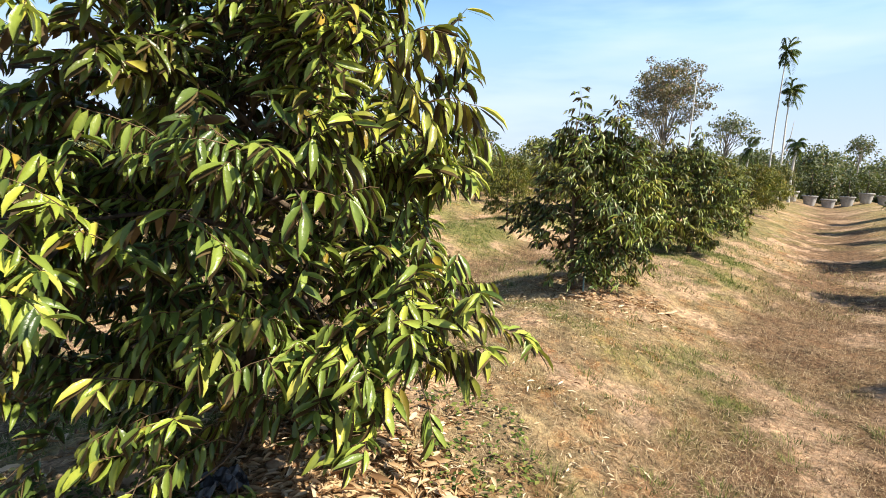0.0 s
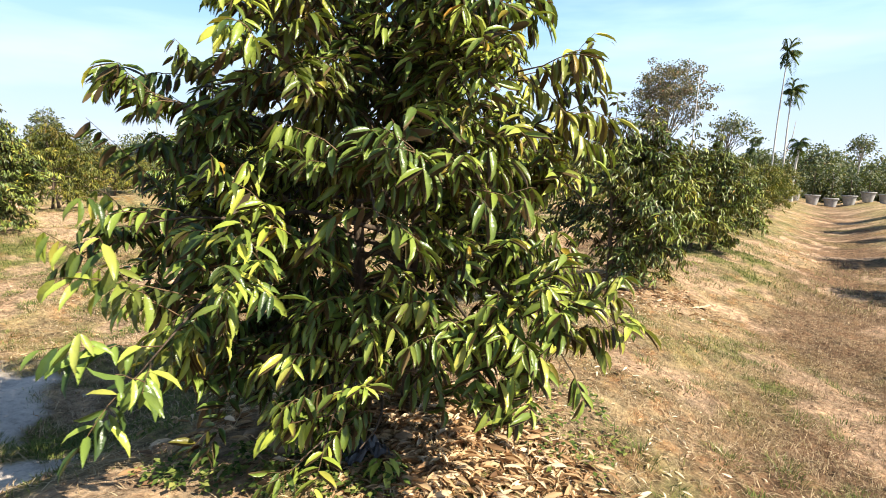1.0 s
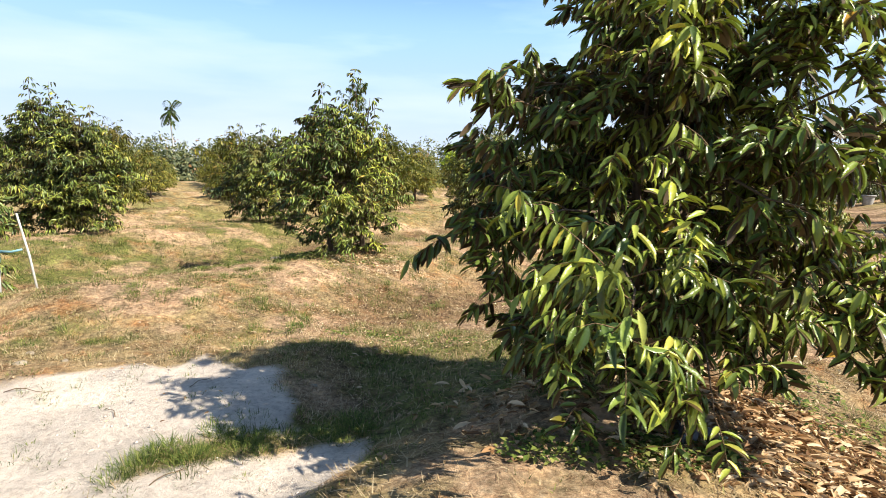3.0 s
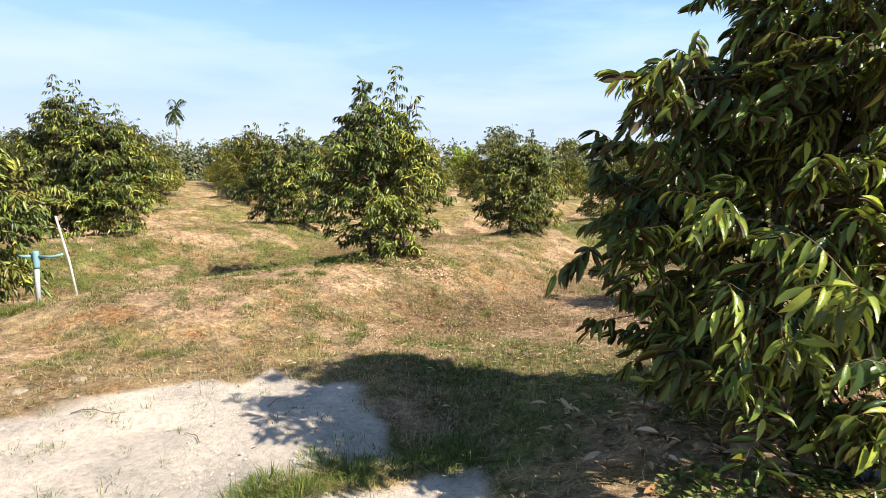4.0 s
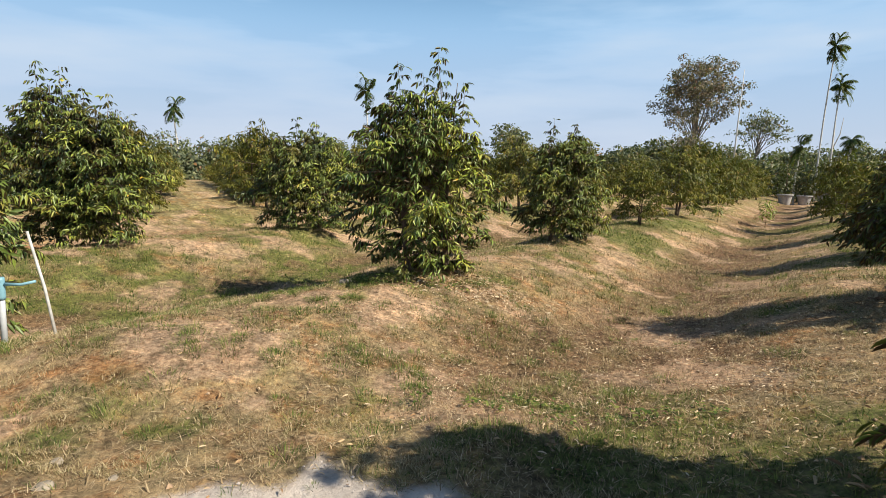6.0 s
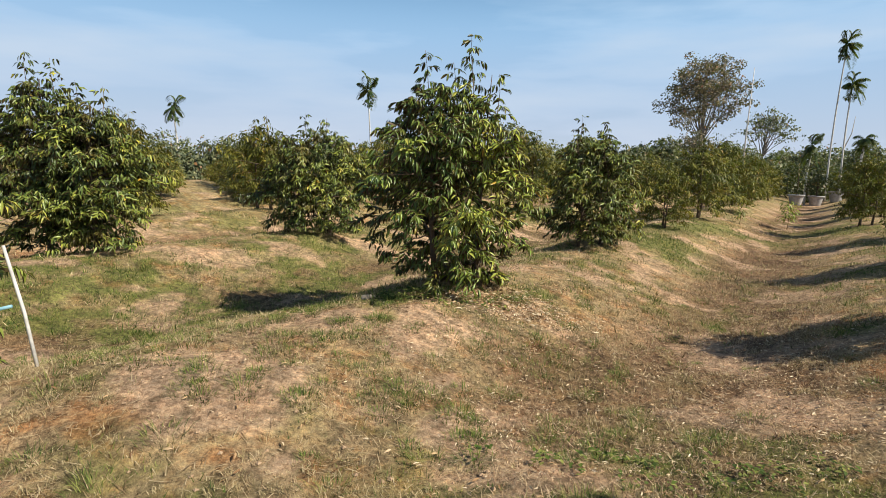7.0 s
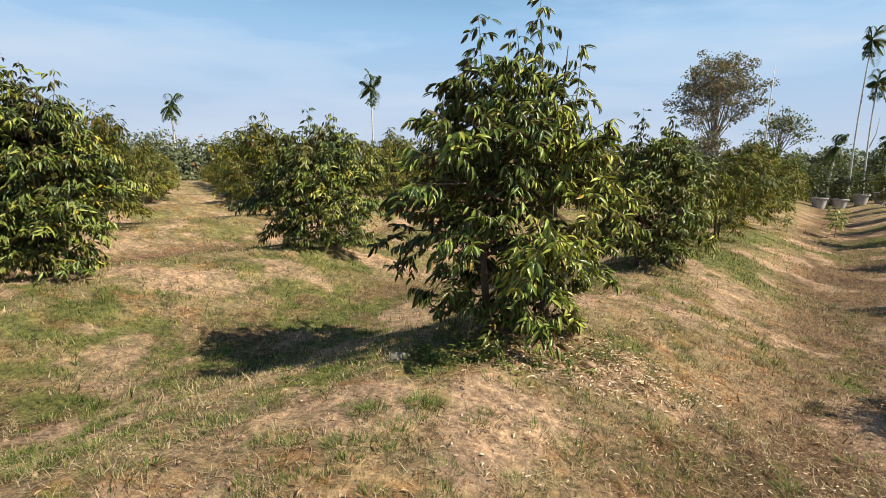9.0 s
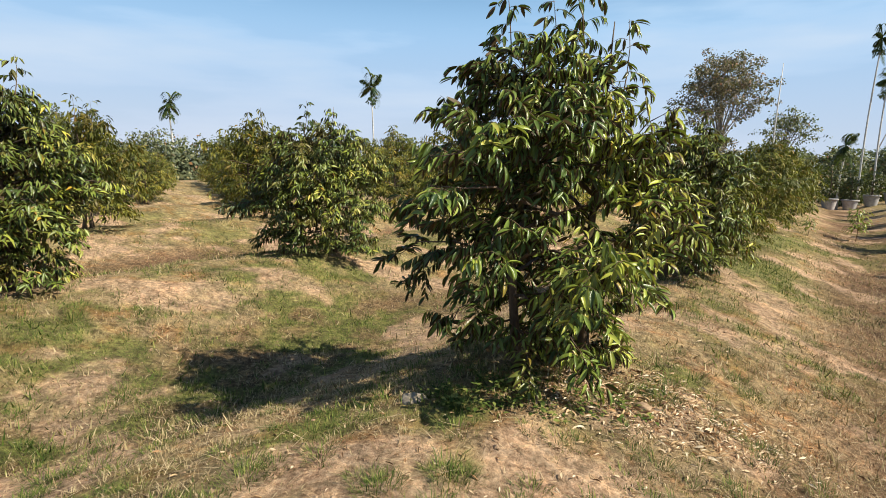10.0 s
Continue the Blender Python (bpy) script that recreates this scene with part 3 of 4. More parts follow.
        path = c + out * reach * t + up * reach * (steep * t - sag * t ** 2)
        path[1:-1] += g.normal(0, 0.022, (5, 3))
        path[:, 2] = np.maximum(path[:, 2], 0.22)
        limbs.append((path, np.linspace(0.007 + 0.009 * reach, 0.003, 7), f, az, reach))
        count = 3 + int(reach * per_metre)
        paleness = g.uniform() ** 1.4
        for k in range(count):
            a = 0.22 + bare * (1 - f) + (0.78 - bare * (1 - f)) * (k + g.uniform()) / count
            base = np.array([np.interp(a, t[:, 0], path[:, j]) for j in range(3)])
            long = g.uniform(0.7, 1.2) * (0.2 + 0.42 * reach * (1.12 - a))
            shoot(base, az + (1 if k % 2 else -1) * g.uniform(0.2, 1.3), g.uniform(-0.5, 1.0) + 0.3 * f, g.uniform(0.1, 0.8), min(long, 0.5), 1.08, True, 0.5 * paleness + 0.5 * g.uniform())
        shoot(path[-1], az + g.uniform(-0.3, 0.3), steep - 1.6 * sag + 0.2, g.uniform(0.2, 0.5), g.uniform(0.16, 0.3), 1.15, True, paleness)
    for sx, sy, z0, z1 in spires:
        z = np.linspace(z0, z1, 6)
        stem_paths.append((np.stack([sx + 0.03 * np.sin(z * 5), sy + 0.03 * np.cos(z * 4), z], 1), np.linspace(0.011, 0.002, 6)))
        count = int((z1 - z0) * 15)
        for k in range(count):
            zz = z0 + (z1 - z0) * (k + 0.5) / count
            shoot(np.array([sx, sy, zz]), k * 2.4 + g.uniform(-0.4, 0.4), g.uniform(0.2, 0.8), g.uniform(0.3, 0.8), 0.1 + 0.28 * (z1 - zz) / (z1 - z0), 9.0, False, g.uniform() ** 2)
    lp, ld, ln, ly = [], [], [], []
    for path, long, paleness, way in shoots:
        n = max(4, int(0.85 * long / spacing))
        a = 0.15 + 0.85 * (np.arange(n) + g.uniform(0, 0.8, n)) / n
        t5 = np.linspace(0, 1, 5)
        q = np.stack([np.interp(a, t5, path[:, j]) for j in range(3)], 1)
        side = np.where(np.arange(n) % 2, 1.0, -1.0)[:, None] * np.array([-way[1], way[0], 0.0])
        hang = g.choice((0.2, 0.5, 0.9, 1.5)) * g.uniform(0.4, 1.6, n)[:, None]
        lp.append(q)
        ld.append(way * (0.25 + 0.5 * a[:, None]) + side * g.uniform(0.3, 0.95, n)[:, None] - up * hang + g.normal(0, 0.2, (n, 3)))
        ln.append(up * 0.45 + side * 0.3 + way * 0.3 + np.array((0.37, -0.16, 0.38)) + g.normal(0, 0.42, (n, 3)))
        # sunlit side painted in: shoots towards the sun get a paler leaf colour
        sun_paler = sun_paint * (0.92 * path[2][0] - 0.39 * path[2][1]) / wide
        ly.append(np.clip(0.72 * paleness + 0.3 * a - 0.08 + sun_paler + g.normal(0, 0.12, n), 0, 1))
    lp, ld, ln, ly = (np.concatenate(v) for v in (lp, ld, ln, ly))
    length = leaf_len * g.uniform(0.65, 1.15, len(lp))
    keep = lp[:, 2] - 0.8 * length > 0.04
    twigs = [(path, np.linspace(0.0024 + 0.004 * long, 0.0014, 5)) for path, long, paleness, way in shoots]
    return stem_paths, limbs, twigs, lp[keep], ld[keep], ln[keep], length[keep], ly[keep]


def durian_tree(seed, x, y, tall, wide, low, stems, n_limbs, per_metre, spacing, leaf_len, form, mat, label, group="", singles=None, turn=0.0, profile=OVOID, spires=(), centre=None, oval=(0.0, 0.0), lobed=1.0, far=False, bare=0.0, sun_paint=0.0, gaps=0.36, lift=(0.0, 0.0)):
    """A durian tree > trunk, limb, twigwork, leaf, crown. singles: vector towards the side whose outermost leaves are parts of their own."""
    sp, limbs, twigs, lp, ld, ln, length, paleness = durian_plan(seed, tall, wide, low, stems, n_limbs, per_metre, spacing, leaf_len, profile, spires, centre, oval, lobed, bare, sun_paint, gaps, lift)
    tree = tagged(empty("durian_tree", x, y, on_ground(x, y)), label, "tree", group)
    tree.rotation_euler = (0, 0, radians(turn))
    for path in sp[:len(stems)]:
        part("trunk", tubes_mesh("trunk", [path], M_BARK, 9), tree, "brown bark")
    for path in sp[len(stems):]:
        part("leader", tubes_mesh("leader", [path], M_TWIG, 5), tree)
    if singles is not None:
        for path, r, s, az, reach in limbs:
            if s < 0.55:
                part("limb", tubes_mesh("limb", [(path, r)], M_BARK, 6), tree)
        part("branchwork", tubes_mesh("branchwork", [(l[0], l[1]) for l in limbs if l[2] >= 0.55], M_BARK, 5), tree, kind="stuff")
    else:
        part("branchwork", tubes_mesh("branchwork", [(l[0], l[1]) for l in limbs], M_BARK, 4), tree, kind="stuff")
    if singles is not None:
        part("twigwork", tubes_mesh("twigwork", twigs, M_TWIG, 3), tree, kind="stuff")
    width = length * np.random.RandomState(seed + 9).uniform(0.23, 0.3, len(length))
    if singles is not None:
        order = np.argsort(-(lp @ np.asarray(singles, float)))[:300]
        s, d, n = leaf_frames(ld[order], ln[order])
        meshes = [build_mesh("leaf", LEAF_FINE[0] * np.array([w, 1, 1]), LEAF_FINE[1], M_LEAF_SINGLE) for w in (0.24, 0.27, 0.3)]
        for k, i in enumerate(order):
            ob = part("leaf", meshes[k % 3], tree)
            m = Matrix([[s[k][r], d[k][r], n[k][r], 0] for r in range(3)] + [[0, 0, 0, 1]])
            ob.matrix_basis = Matrix.Translation(lp[i]) @ m @ Matrix.Scale(length[i], 4)
        rest = np.setdiff1d(np.arange(len(lp)), order)
        lp, ld, ln, length, width, paleness = lp[rest], ld[rest], ln[rest], length[rest], width[rest], paleness[rest]
    if not far:
        under = LEAF_UNDER if form is LEAF_FINE else LEAF_UNDER_FLAT
        part("leaf_underside", leaves_mesh("leaf_underside", under, lp, ld, ln, length, width, M_UNDER), tree, "dull bronze-brown leaf undersides", kind="stuff")
    part("crown", leaves_mesh("crown", form, lp, ld, ln, length, width, mat, paleness), tree, "glossy drooping green leaves, some bronze", kind="stuff")
    return tree


ORCHARD = "durian trees of the orchard"
FIRST = ((0.0, 0.62), (0.06, 0.88), (0.14, 1.0), (0.3, 0.98), (0.46, 0.92), (0.6, 0.8), (0.72, 0.64), (0.82, 0.48), (0.92, 0.3), (1.0, 0.1))
CONE = ((0.0, 0.68), (0.1, 0.92), (0.25, 1.0), (0.45, 0.96), (0.6, 0.84), (0.75, 0.64), (0.88, 0.38), (0.95, 0.2), (1.0, 0.08))
SECOND = ((0.0, 0.62), (0.1, 0.9), (0.25, 1.0), (0.45, 0.94), (0.6, 0.78), (0.72, 0.62), (0.84, 0.4), (0.93, 0.22), (1.0, 0.08))
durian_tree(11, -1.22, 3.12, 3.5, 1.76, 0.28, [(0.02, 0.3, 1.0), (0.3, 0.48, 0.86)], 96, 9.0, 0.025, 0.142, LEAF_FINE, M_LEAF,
            "large leafy durian tree with drooping glossy leaves over leaf litter", ORCHARD, (-0.35, -0.9, 0.05), profile=FIRST, centre=(-0.12, 0.0), oval=(0.34, radians(132)), lobed=0.7, bare=0.1, sun_paint=0.24, gaps=0.19, lift=(0.75, radians(-15)))
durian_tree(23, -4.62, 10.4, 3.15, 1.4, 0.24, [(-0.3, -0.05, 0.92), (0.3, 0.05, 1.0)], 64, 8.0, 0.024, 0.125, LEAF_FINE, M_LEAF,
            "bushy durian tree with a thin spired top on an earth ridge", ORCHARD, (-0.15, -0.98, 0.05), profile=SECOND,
            lobed=1.3, centre=(-0.25, 0.0), sun_paint=0.38, gaps=0.23,
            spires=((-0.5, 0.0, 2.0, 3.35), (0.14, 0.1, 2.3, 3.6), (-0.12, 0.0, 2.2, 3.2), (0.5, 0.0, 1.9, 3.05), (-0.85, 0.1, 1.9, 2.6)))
mid_label = "bushy durian tree with hanging green and bronze leaves"
MIDS = [(31, -1.45, 15.3, 2.65, 1.25), (32, -12.35, 13.0, 3.45, 1.3), (37, -11.4, 12.9, 2.85, 1.15), (33, -8.15, 17.0, 2.7, 1.65), (34, 2.25, 8.5, 2.7, 1.25), (35, 5.5, 13.1, 2.7, 1.3), (36, -9.95, 6.75, 2.6, 1.3)]
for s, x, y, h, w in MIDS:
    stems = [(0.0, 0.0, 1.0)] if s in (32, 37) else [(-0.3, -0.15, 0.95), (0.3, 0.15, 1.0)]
    durian_tree(s, x, y, h, w, 0.26, stems, 50, 9.0, 0.024, 0.14, LEAF_COARSE, M_LEAF_MID, mid_label, ORCHARD, lobed=1.2, sun_paint=0.2,
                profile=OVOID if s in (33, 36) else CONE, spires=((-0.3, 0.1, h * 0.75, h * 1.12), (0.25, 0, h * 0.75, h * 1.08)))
far_label = "rounded durian tree in an orchard row"
fars = []
A, B = np.array((3.25, 4.9)), np.array((-3.0, 6.7))
spots = []
for k in range(3, 9):
    spots.append((np.array((-1.18, 3.5)) + k * A + ((-0.9, 0.5) if k == 4 else (0, 0)), 2.8))
for k in range(1, 8):
    spots.append((np.array((4.45, -0.2)) + k * A, 2.7))
for k in range(2, 9):
    spots.append((np.array((-4.62, 10.4)) + k * A, 2.4 if k == 2 else 3.3))
for i in range(0, 8):
    for k in range(-2, 9):
        if (i == 0 and k < 2) or (k == -1 and i < 3) or (k == -2 and i < 5):
            continue
        spots.append((np.array((-11.5, 12.6)) + i * B + k * A, 3.2))
g = np.random.RandomState(5)
for n, (c, h) in enumerate(spots):
    c = c + g.normal(0, 0.25, 2)
    if c[1] > 66 or c[0] > 26:
        continue
    s, turn = h / 3.0 * g.uniform(0.86, 1.12), g.uniform(0, 360)
    wide = s * g.uniform(0.9, 1.1)
    if len(fars) < 4:
        t = durian_tree(50 + n, c[0], c[1], 2.8, 1.5, 0.35, [(-0.2, 0, 0.95), (0.25, 0.1, 1.0)], 36, 6.5, 0.034, 0.19, LEAF_FLAT, M_LEAF_FAR, far_label, ORCHARD, turn=turn, lobed=1.2, far=True, spires=((-0.2, 0.1, 2.2, 3.05), (0.3, 0, 2.2, 2.95)))
        t.scale = (wide, wide, s)
        fars.append(t)
    else:
        src = fars[n % 4]
        t = copy_thing(src, pose(c[0], c[1], on_ground(*c), 0, 0, turn))
        t.scale = (wide, wide, s)

# ---- far trees ----
def crown_leaves(g, centre, rx, rz, n, size):
    """Leaf places in a ragged ellipsoid shell."""
    d = unit(g.normal(0, 1, (n, 3)))
    az = np.arctan2(d[:, 1], d[:, 0])
    lob = 1 + 0.16 * np.sin(3 * az + g.uniform(0, 6)) + 0.14 * np.sin(5 * az + 4 * d[:, 2] + g.uniform(0, 6))
    r = (0.45 + 0.55 * g.uniform(0, 1, n) ** 0.5) * lob
    p = np.asarray(centre) + d * r[:, None] * np.array([rx, rx, rz])
    return p, unit(d * (1, 1, 0.3) + g.normal(0, 0.5, (n, 3)) - (0, 0, 0.5)), unit(d + g.normal(0, 0.4, (n, 3)) + (0, 0, 0.5)), size * g.uniform(0.6, 1.3, n)


g = np.random.RandomState(77)
wp, wd, wnn, wlen, wtr = [], [], [], [], []
for band, (dist, tall, step) in enumerate(((72, 4.2, 3.0), (88, 5.7, 3.4), (112, 7.2, 4.6))):
    x = -1.05 * dist
    while x < 1.05 * dist:
        px, py = x - 3 + g.uniform(-1, 1), dist + g.uniform(-5, 5)
        h = tall * g.uniform(0.72, 1.25)
        w = h * g.uniform(0.3, 0.46)
        zg = -0.3
        for c in range(3):
            a = crown_leaves(g, (px + g.uniform(-.4, .4) * w, py + g.uniform(-.4, .4) * w, zg + h * (0.2 + 0.26 * c)), w * (1.1 - 0.2 * c), h * 0.27, 270, 0.34 + 0.0024 * dist)
            for store, value in zip((wp, wd, wnn, wlen), a):
                store.append(value)
        wtr.append((np.array([(px, py, zg - 0.2), (px + 0.1, py, zg + h * 0.4), (px, py + 0.1, zg + h * 0.8)]), np.array([0.11, 0.09, 0.03])))
        x += step * g.uniform(0.6, 1.3)
woods = tagged(empty("far_woods", 0, 80, -0.3), "dense hazy green woodland behind the orchard", "woods", kind="stuff")
woods.location = (0, 0, 0)
wp, wd, wnn, wlen = (np.concatenate(a) for a in (wp, wd, wnn, wlen))
part("foliage", leaves_mesh("foliage", LEAF_FLAT, wp, wd, wnn, wlen, wlen * 0.6, M_HAZY_WOODS), woods, kind="stuff")
part("trunkwork", tubes_mesh("trunkwork", wtr, M_BARK, 5), woods, kind="stuff")
hedge_leaves, hedge_stems = [], []
for k in range(26):
    px, py, h = 17 + 1.75 * k + g.uniform(-0.6, 0.6), 60.5 + g.uniform(-1.5, 3.5), g.uniform(2.6, 4.3)
    hedge_stems.append((np.array([(px, py, -0.9), (px + 0.1, py, -0.7 + h * 0.4), (px, py + 0.1, -0.7 + h * 0.8)]), np.array([0.09, 0.07, 0.03])))
    for c in range(3):
        hedge_leaves.append(crown_leaves(g, (px, py, -0.7 + h * (0.2 + 0.26 * c)), h * 0.36 * (1.1 - 0.2 * c), h * 0.27, 260, 0.36))
hedge = tagged(empty("tree_belt", 0, 0, 0), "belt of dark green bushy trees behind the planter pots", "trees", kind="stuff")
q = [np.concatenate([a[i] for a in hedge_leaves]) for i in range(4)]
part("foliage", leaves_mesh("foliage", LEAF_FLAT, *q, q[3] * 0.6, M_BUSH), hedge, kind="stuff")
part("trunkwork", tubes_mesh("trunkwork", hedge_stems, M_BARK, 5), hedge, kind="stuff")


def airy_tree(seed, x, y, z, tall, crown_w, crown_low, mat, bark, n_leaves, size, label, lean=0.0, radius=0.3):
    """Tall tree with an open crown: trunk, forking limbs, clumps of leaves at the ends."""
    g = np.random.RandomState(seed)
    tree = tagged(empty("tall_tree", x, y, z), label, "tree")
    fork = tall * crown_low
    trunk = np.array([(0, 0, -0.2), (lean * 0.2, 0.1, fork * 0.5), (lean * 0.5, 0, fork), (lean, 0.2, tall * 0.8)])
    part("trunk", tubes_mesh("trunk", [(trunk, np.array([radius, radius * 0.8, radius * 0.65, radius * 0.15]))], bark, 7), tree)
    lp, ld, ln, ll, thin = [], [], [], [], []
    count = 22 if n_leaves < 9000 else 34
    for i in range(count):
        az = i * 2.4 + g.uniform(-.3, .3)
        z0 = fork * g.uniform(0.75, 1.2)
        base = np.array([np.interp(z0, trunk[:, 2], trunk[:, k]) for k in range(3)])
        r = math.sqrt((i + 0.5) / count)
        top = fork + (tall - fork) * (0.2 + 0.72 * math.sqrt(max(0.0, 1 - r * r))) * g.uniform(0.86, 1.0)
        end = np.array([math.cos(az) * r * crown_w * 0.86 + lean, math.sin(az) * r * crown_w * 0.86, top])
        t = np.linspace(0, 1, 6)[:, None]
        path = base + (end - base) * t + np.array([0, 0, 1.0]) * 0.05 * (tall - fork) * 4 * t * (1 - t) + g.normal(0, 0.01 * tall, (6, 3)) * t * (1.02 - t) * 3
        part("limb", tubes_mesh("limb", [(path, np.linspace(radius * 0.34, radius * 0.06, 6))], bark, 5), tree)
        for j in range(7):
            a = g.uniform(0.6, 1.05)
            c = np.array([np.interp(a, t[:, 0], path[:, k]) for k in range(3)]) + g.normal(0, 1, 3) * crown_w * np.array((0.16, 0.16, 0.1))
            b = np.array([np.interp(a * 0.85, t[:, 0], path[:, k]) for k in range(3)])
            thin.append((np.array([b, (b + c) / 2 + (0, 0, 0.1), c]), np.array([radius * 0.1, radius * 0.07, radius * 0.04])))
            q = crown_leaves(g, c, crown_w * 0.12, crown_w * 0.075, max(4, n_leaves // (7 * count)), size)
            for store, value in zip((lp, ld, ln, ll), q):
                store.append(value)
    part("twigwork", tubes_mesh("twigwork", thin, bark, 4), tree, kind="stuff")
    lp, ld, ln, ll = (np.concatenate(a) for a in (lp, ld, ln, ll))
    part("crown", leaves_mesh("crown", LEAF_FLAT, lp, ld, ln, ll, ll * 0.55, mat), tree, kind="stuff")
    return tree


airy_tree(3, 30.8, 82.5, -0.4, 20.2, 6.6, 0.33, M_HAZY_GREY, M_GREY_BARK, 11500, 0.34, "tall sparse tree with a domed grey-brown crown and grey limbs", radius=0.22)
airy_tree(4, 39.4, 83.0, -0.4, 12.2, 4.1, 0.5, M_HAZY_WOODS, M_GREY_BARK, 1500, 0.38, "spreading tree with a flat dark green crown", lean=1.0, radius=0.2)
airy_tree(5, 49.3, 69.0, -0.4, 8.2, 1.9, 0.62, M_HAZY_WOODS, M_PALE_BARK, 700, 0.34, "slender tree with a pale trunk and small tufted crown", radius=0.12)
airy_tree(6, 10.2, 64.5, -0.3, 6.4, 2.2, 0.5, M_YELLOWISH, M_PALE_BARK, 1100, 0.36, "pale-stemmed tree with yellowish green leaves behind the orchard", radius=0.14)
airy_tree(7, 4.0, 76.0, -0.3, 9.0, 3.0, 0.4, M_HAZY_WOODS, M_PALE_BARK, 1600, 0.4, "dark green woodland tree standing above the orchard", radius=0.16)
airy_tree(8, -58.0, 82.0, -0.3, 10.0, 2.8, 0.35, M_HAZY_WOODS, M_PALE_BARK, 1700, 0.4, "dense dark tree at the end of the orchard", radius=0.16)
airy_tree(9, 22.5, 66.0, -0.3, 7.4, 2.8, 0.45, M_HAZY_GREY, M_PALE_BARK, 1100, 0.36, "half-bare pale tree behind the orchard row", radius=0.12)
airy_tree(10, -1.5, 62.0, -0.3, 5.2, 2.0, 0.35, M_LIME, M_PALE_BARK, 1800, 0.34, "bright lime-green tree far behind the orchard rows", radius=0.12)
for k, (tx, ty, tall, wide, mat) in enumerate([(14.2, 60.0, 5.6, 2.6, M_HAZY_WOODS), (18.2, 62.5, 6.6, 2.8, M_HAZY_WOODS), (26.6, 65.0, 6.2, 3.0, M_HAZY_WOODS), (36.5, 67.0, 6.4, 3.0, M_HAZY_WOODS), (43.5, 68.0, 6.8, 3.2, M_HAZY_WOODS)]):
    airy_tree(20 + k, tx, ty, -0.4, tall, wide, 0.28, mat, M_GREY_BARK, 2200, 0.36, "dense dark green woodland tree behind the orchard rows", radius=0.12)


def palm(seed, x, y, z, tall, lean, frond_len, n_fronds, radius, label, wind=0.5):
    """Areca palm > stem, crownshaft, frond."""
    g = np.random.RandomState(seed)
    tree = tagged(empty("areca_palm", x, y, z), label, "palm", "areca palms")
    zz = np.linspace(-0.2, tall, 8)
    f = np.clip(zz / tall, 0, 1)
    pts = np.stack([lean * f ** 1.3, 0.2 * np.sin(f * 3), zz], 1)
    part("stem", tubes_mesh("stem", [(pts, radius * (1.2 - 0.4 * f))], M_PALM_STEM, 7), tree, "pale ringed stem")
    top = pts[-1]
    shaft = np.array([top - (0, 0, 0.05), top + (0, 0, frond_len * 0.25), top + (0, 0, frond_len * 0.45)])
    part("crownshaft", tubes_mesh("crownshaft", [(shaft, np.array([radius * 1.1, radius * 1.2, radius * 0.4]))], M_PALM, 7), tree)
    for i in range(n_fronds):
        az, up = i * 2.4 + g.uniform(-.3, .3), g.choice((-0.5, 0.2, 0.9, 1.5)) + g.uniform(-0.25, 0.25)
        L = frond_len * g.uniform(0.8, 1.1)
        out = np.array([math.cos(az) + wind, math.sin(az), 0.0])
        t = np.linspace(0, 1, 7)[:, None]
        rib = shaft[-1] + out * L * 0.5 * t + np.array([0, 0, 1.0]) * L * (up * t - (0.4 + 0.35 * abs(up)) * t ** 2)
        lp, ld, ln = [], [], []
        for j in range(22):
            a = 0.12 + 0.88 * j / 21
            q = np.array([np.interp(a, t[:, 0], rib[:, k]) for k in range(3)])
            for sgn in (-1, 1):
                lp.append(q)
                ld.append((out[0] * 0.6 - sgn * out[1], out[1] * 0.6 + sgn * out[0], -0.7 + g.uniform(-.2, .2)))
                ln.append((0.2 * out[0], 0.2 * out[1], 1.0))
        lp, ld, ln = np.array(lp), np.array(ld), np.array(ln)
        ll = frond_len * 0.4 * np.tile(np.sin(np.linspace(0.5, 2.8, 22)), (2, 1)).T.ravel()
        me = leaves_mesh("frond", LEAF_FLAT, lp, ld, ln, ll, np.full(len(ll), frond_len * 0.045), M_PALM)
        part("frond", me, tree)
    q = crown_leaves(g, top - (0, 0, frond_len * 0.12), frond_len * 0.2, frond_len * 0.16, 60, frond_len * 0.16)
    part("fruit_stalk", leaves_mesh("fruit_stalk", LEAF_FLAT, *q, q[3] * 0.5, M_PALM), tree)
    return tree


palm(1, 32.75, 58.4, -0.4, 14.2, 0.45, 1.9, 15, 0.075, "very tall thin areca palm with a small windswept head", 0.5)
palm(2, 33.3, 57.2, -0.4, 10.3, 0.0, 1.9, 14, 0.075, "tall thin areca palm with a pale stem", 0.35)
palm(3, 31.6, 52.6, -0.5, 5.2, 0.2, 1.6, 16, 0.12, "short stout areca palm near the potted trees", 0.0)
palm(4, 28.6, 55.0, -0.5, 4.6, 0.2, 1.7, 16, 0.08, "short areca palm with a full dark head", 0.0)
palm(5, -40.8, 80.0, -0.3, 8.6, -0.5, 2.5, 13, 0.11, "lone areca palm above the far woods", 0.1)
palm(6, -16.0, 90.0, -0.3, 12.4, -0.5, 3.2, 12, 0.11, "lone tall areca palm far behind the rows", -0.1)


# ---- pole, pots, low wall ----
pole = new("bare_pole", tubes_mesh("bare_pole", [(np.array([(0, 0, -0.4), (0.18, 0, 7.0), (0.36, 0, 12.5)]), np.array([0.1, 0.07, 0.03]))], M_POLE, 8))
pole.location = (24.15, 58.2, -0.3)
tagged(pole, "tall thin whitish pole leaning above the trees", "pole")


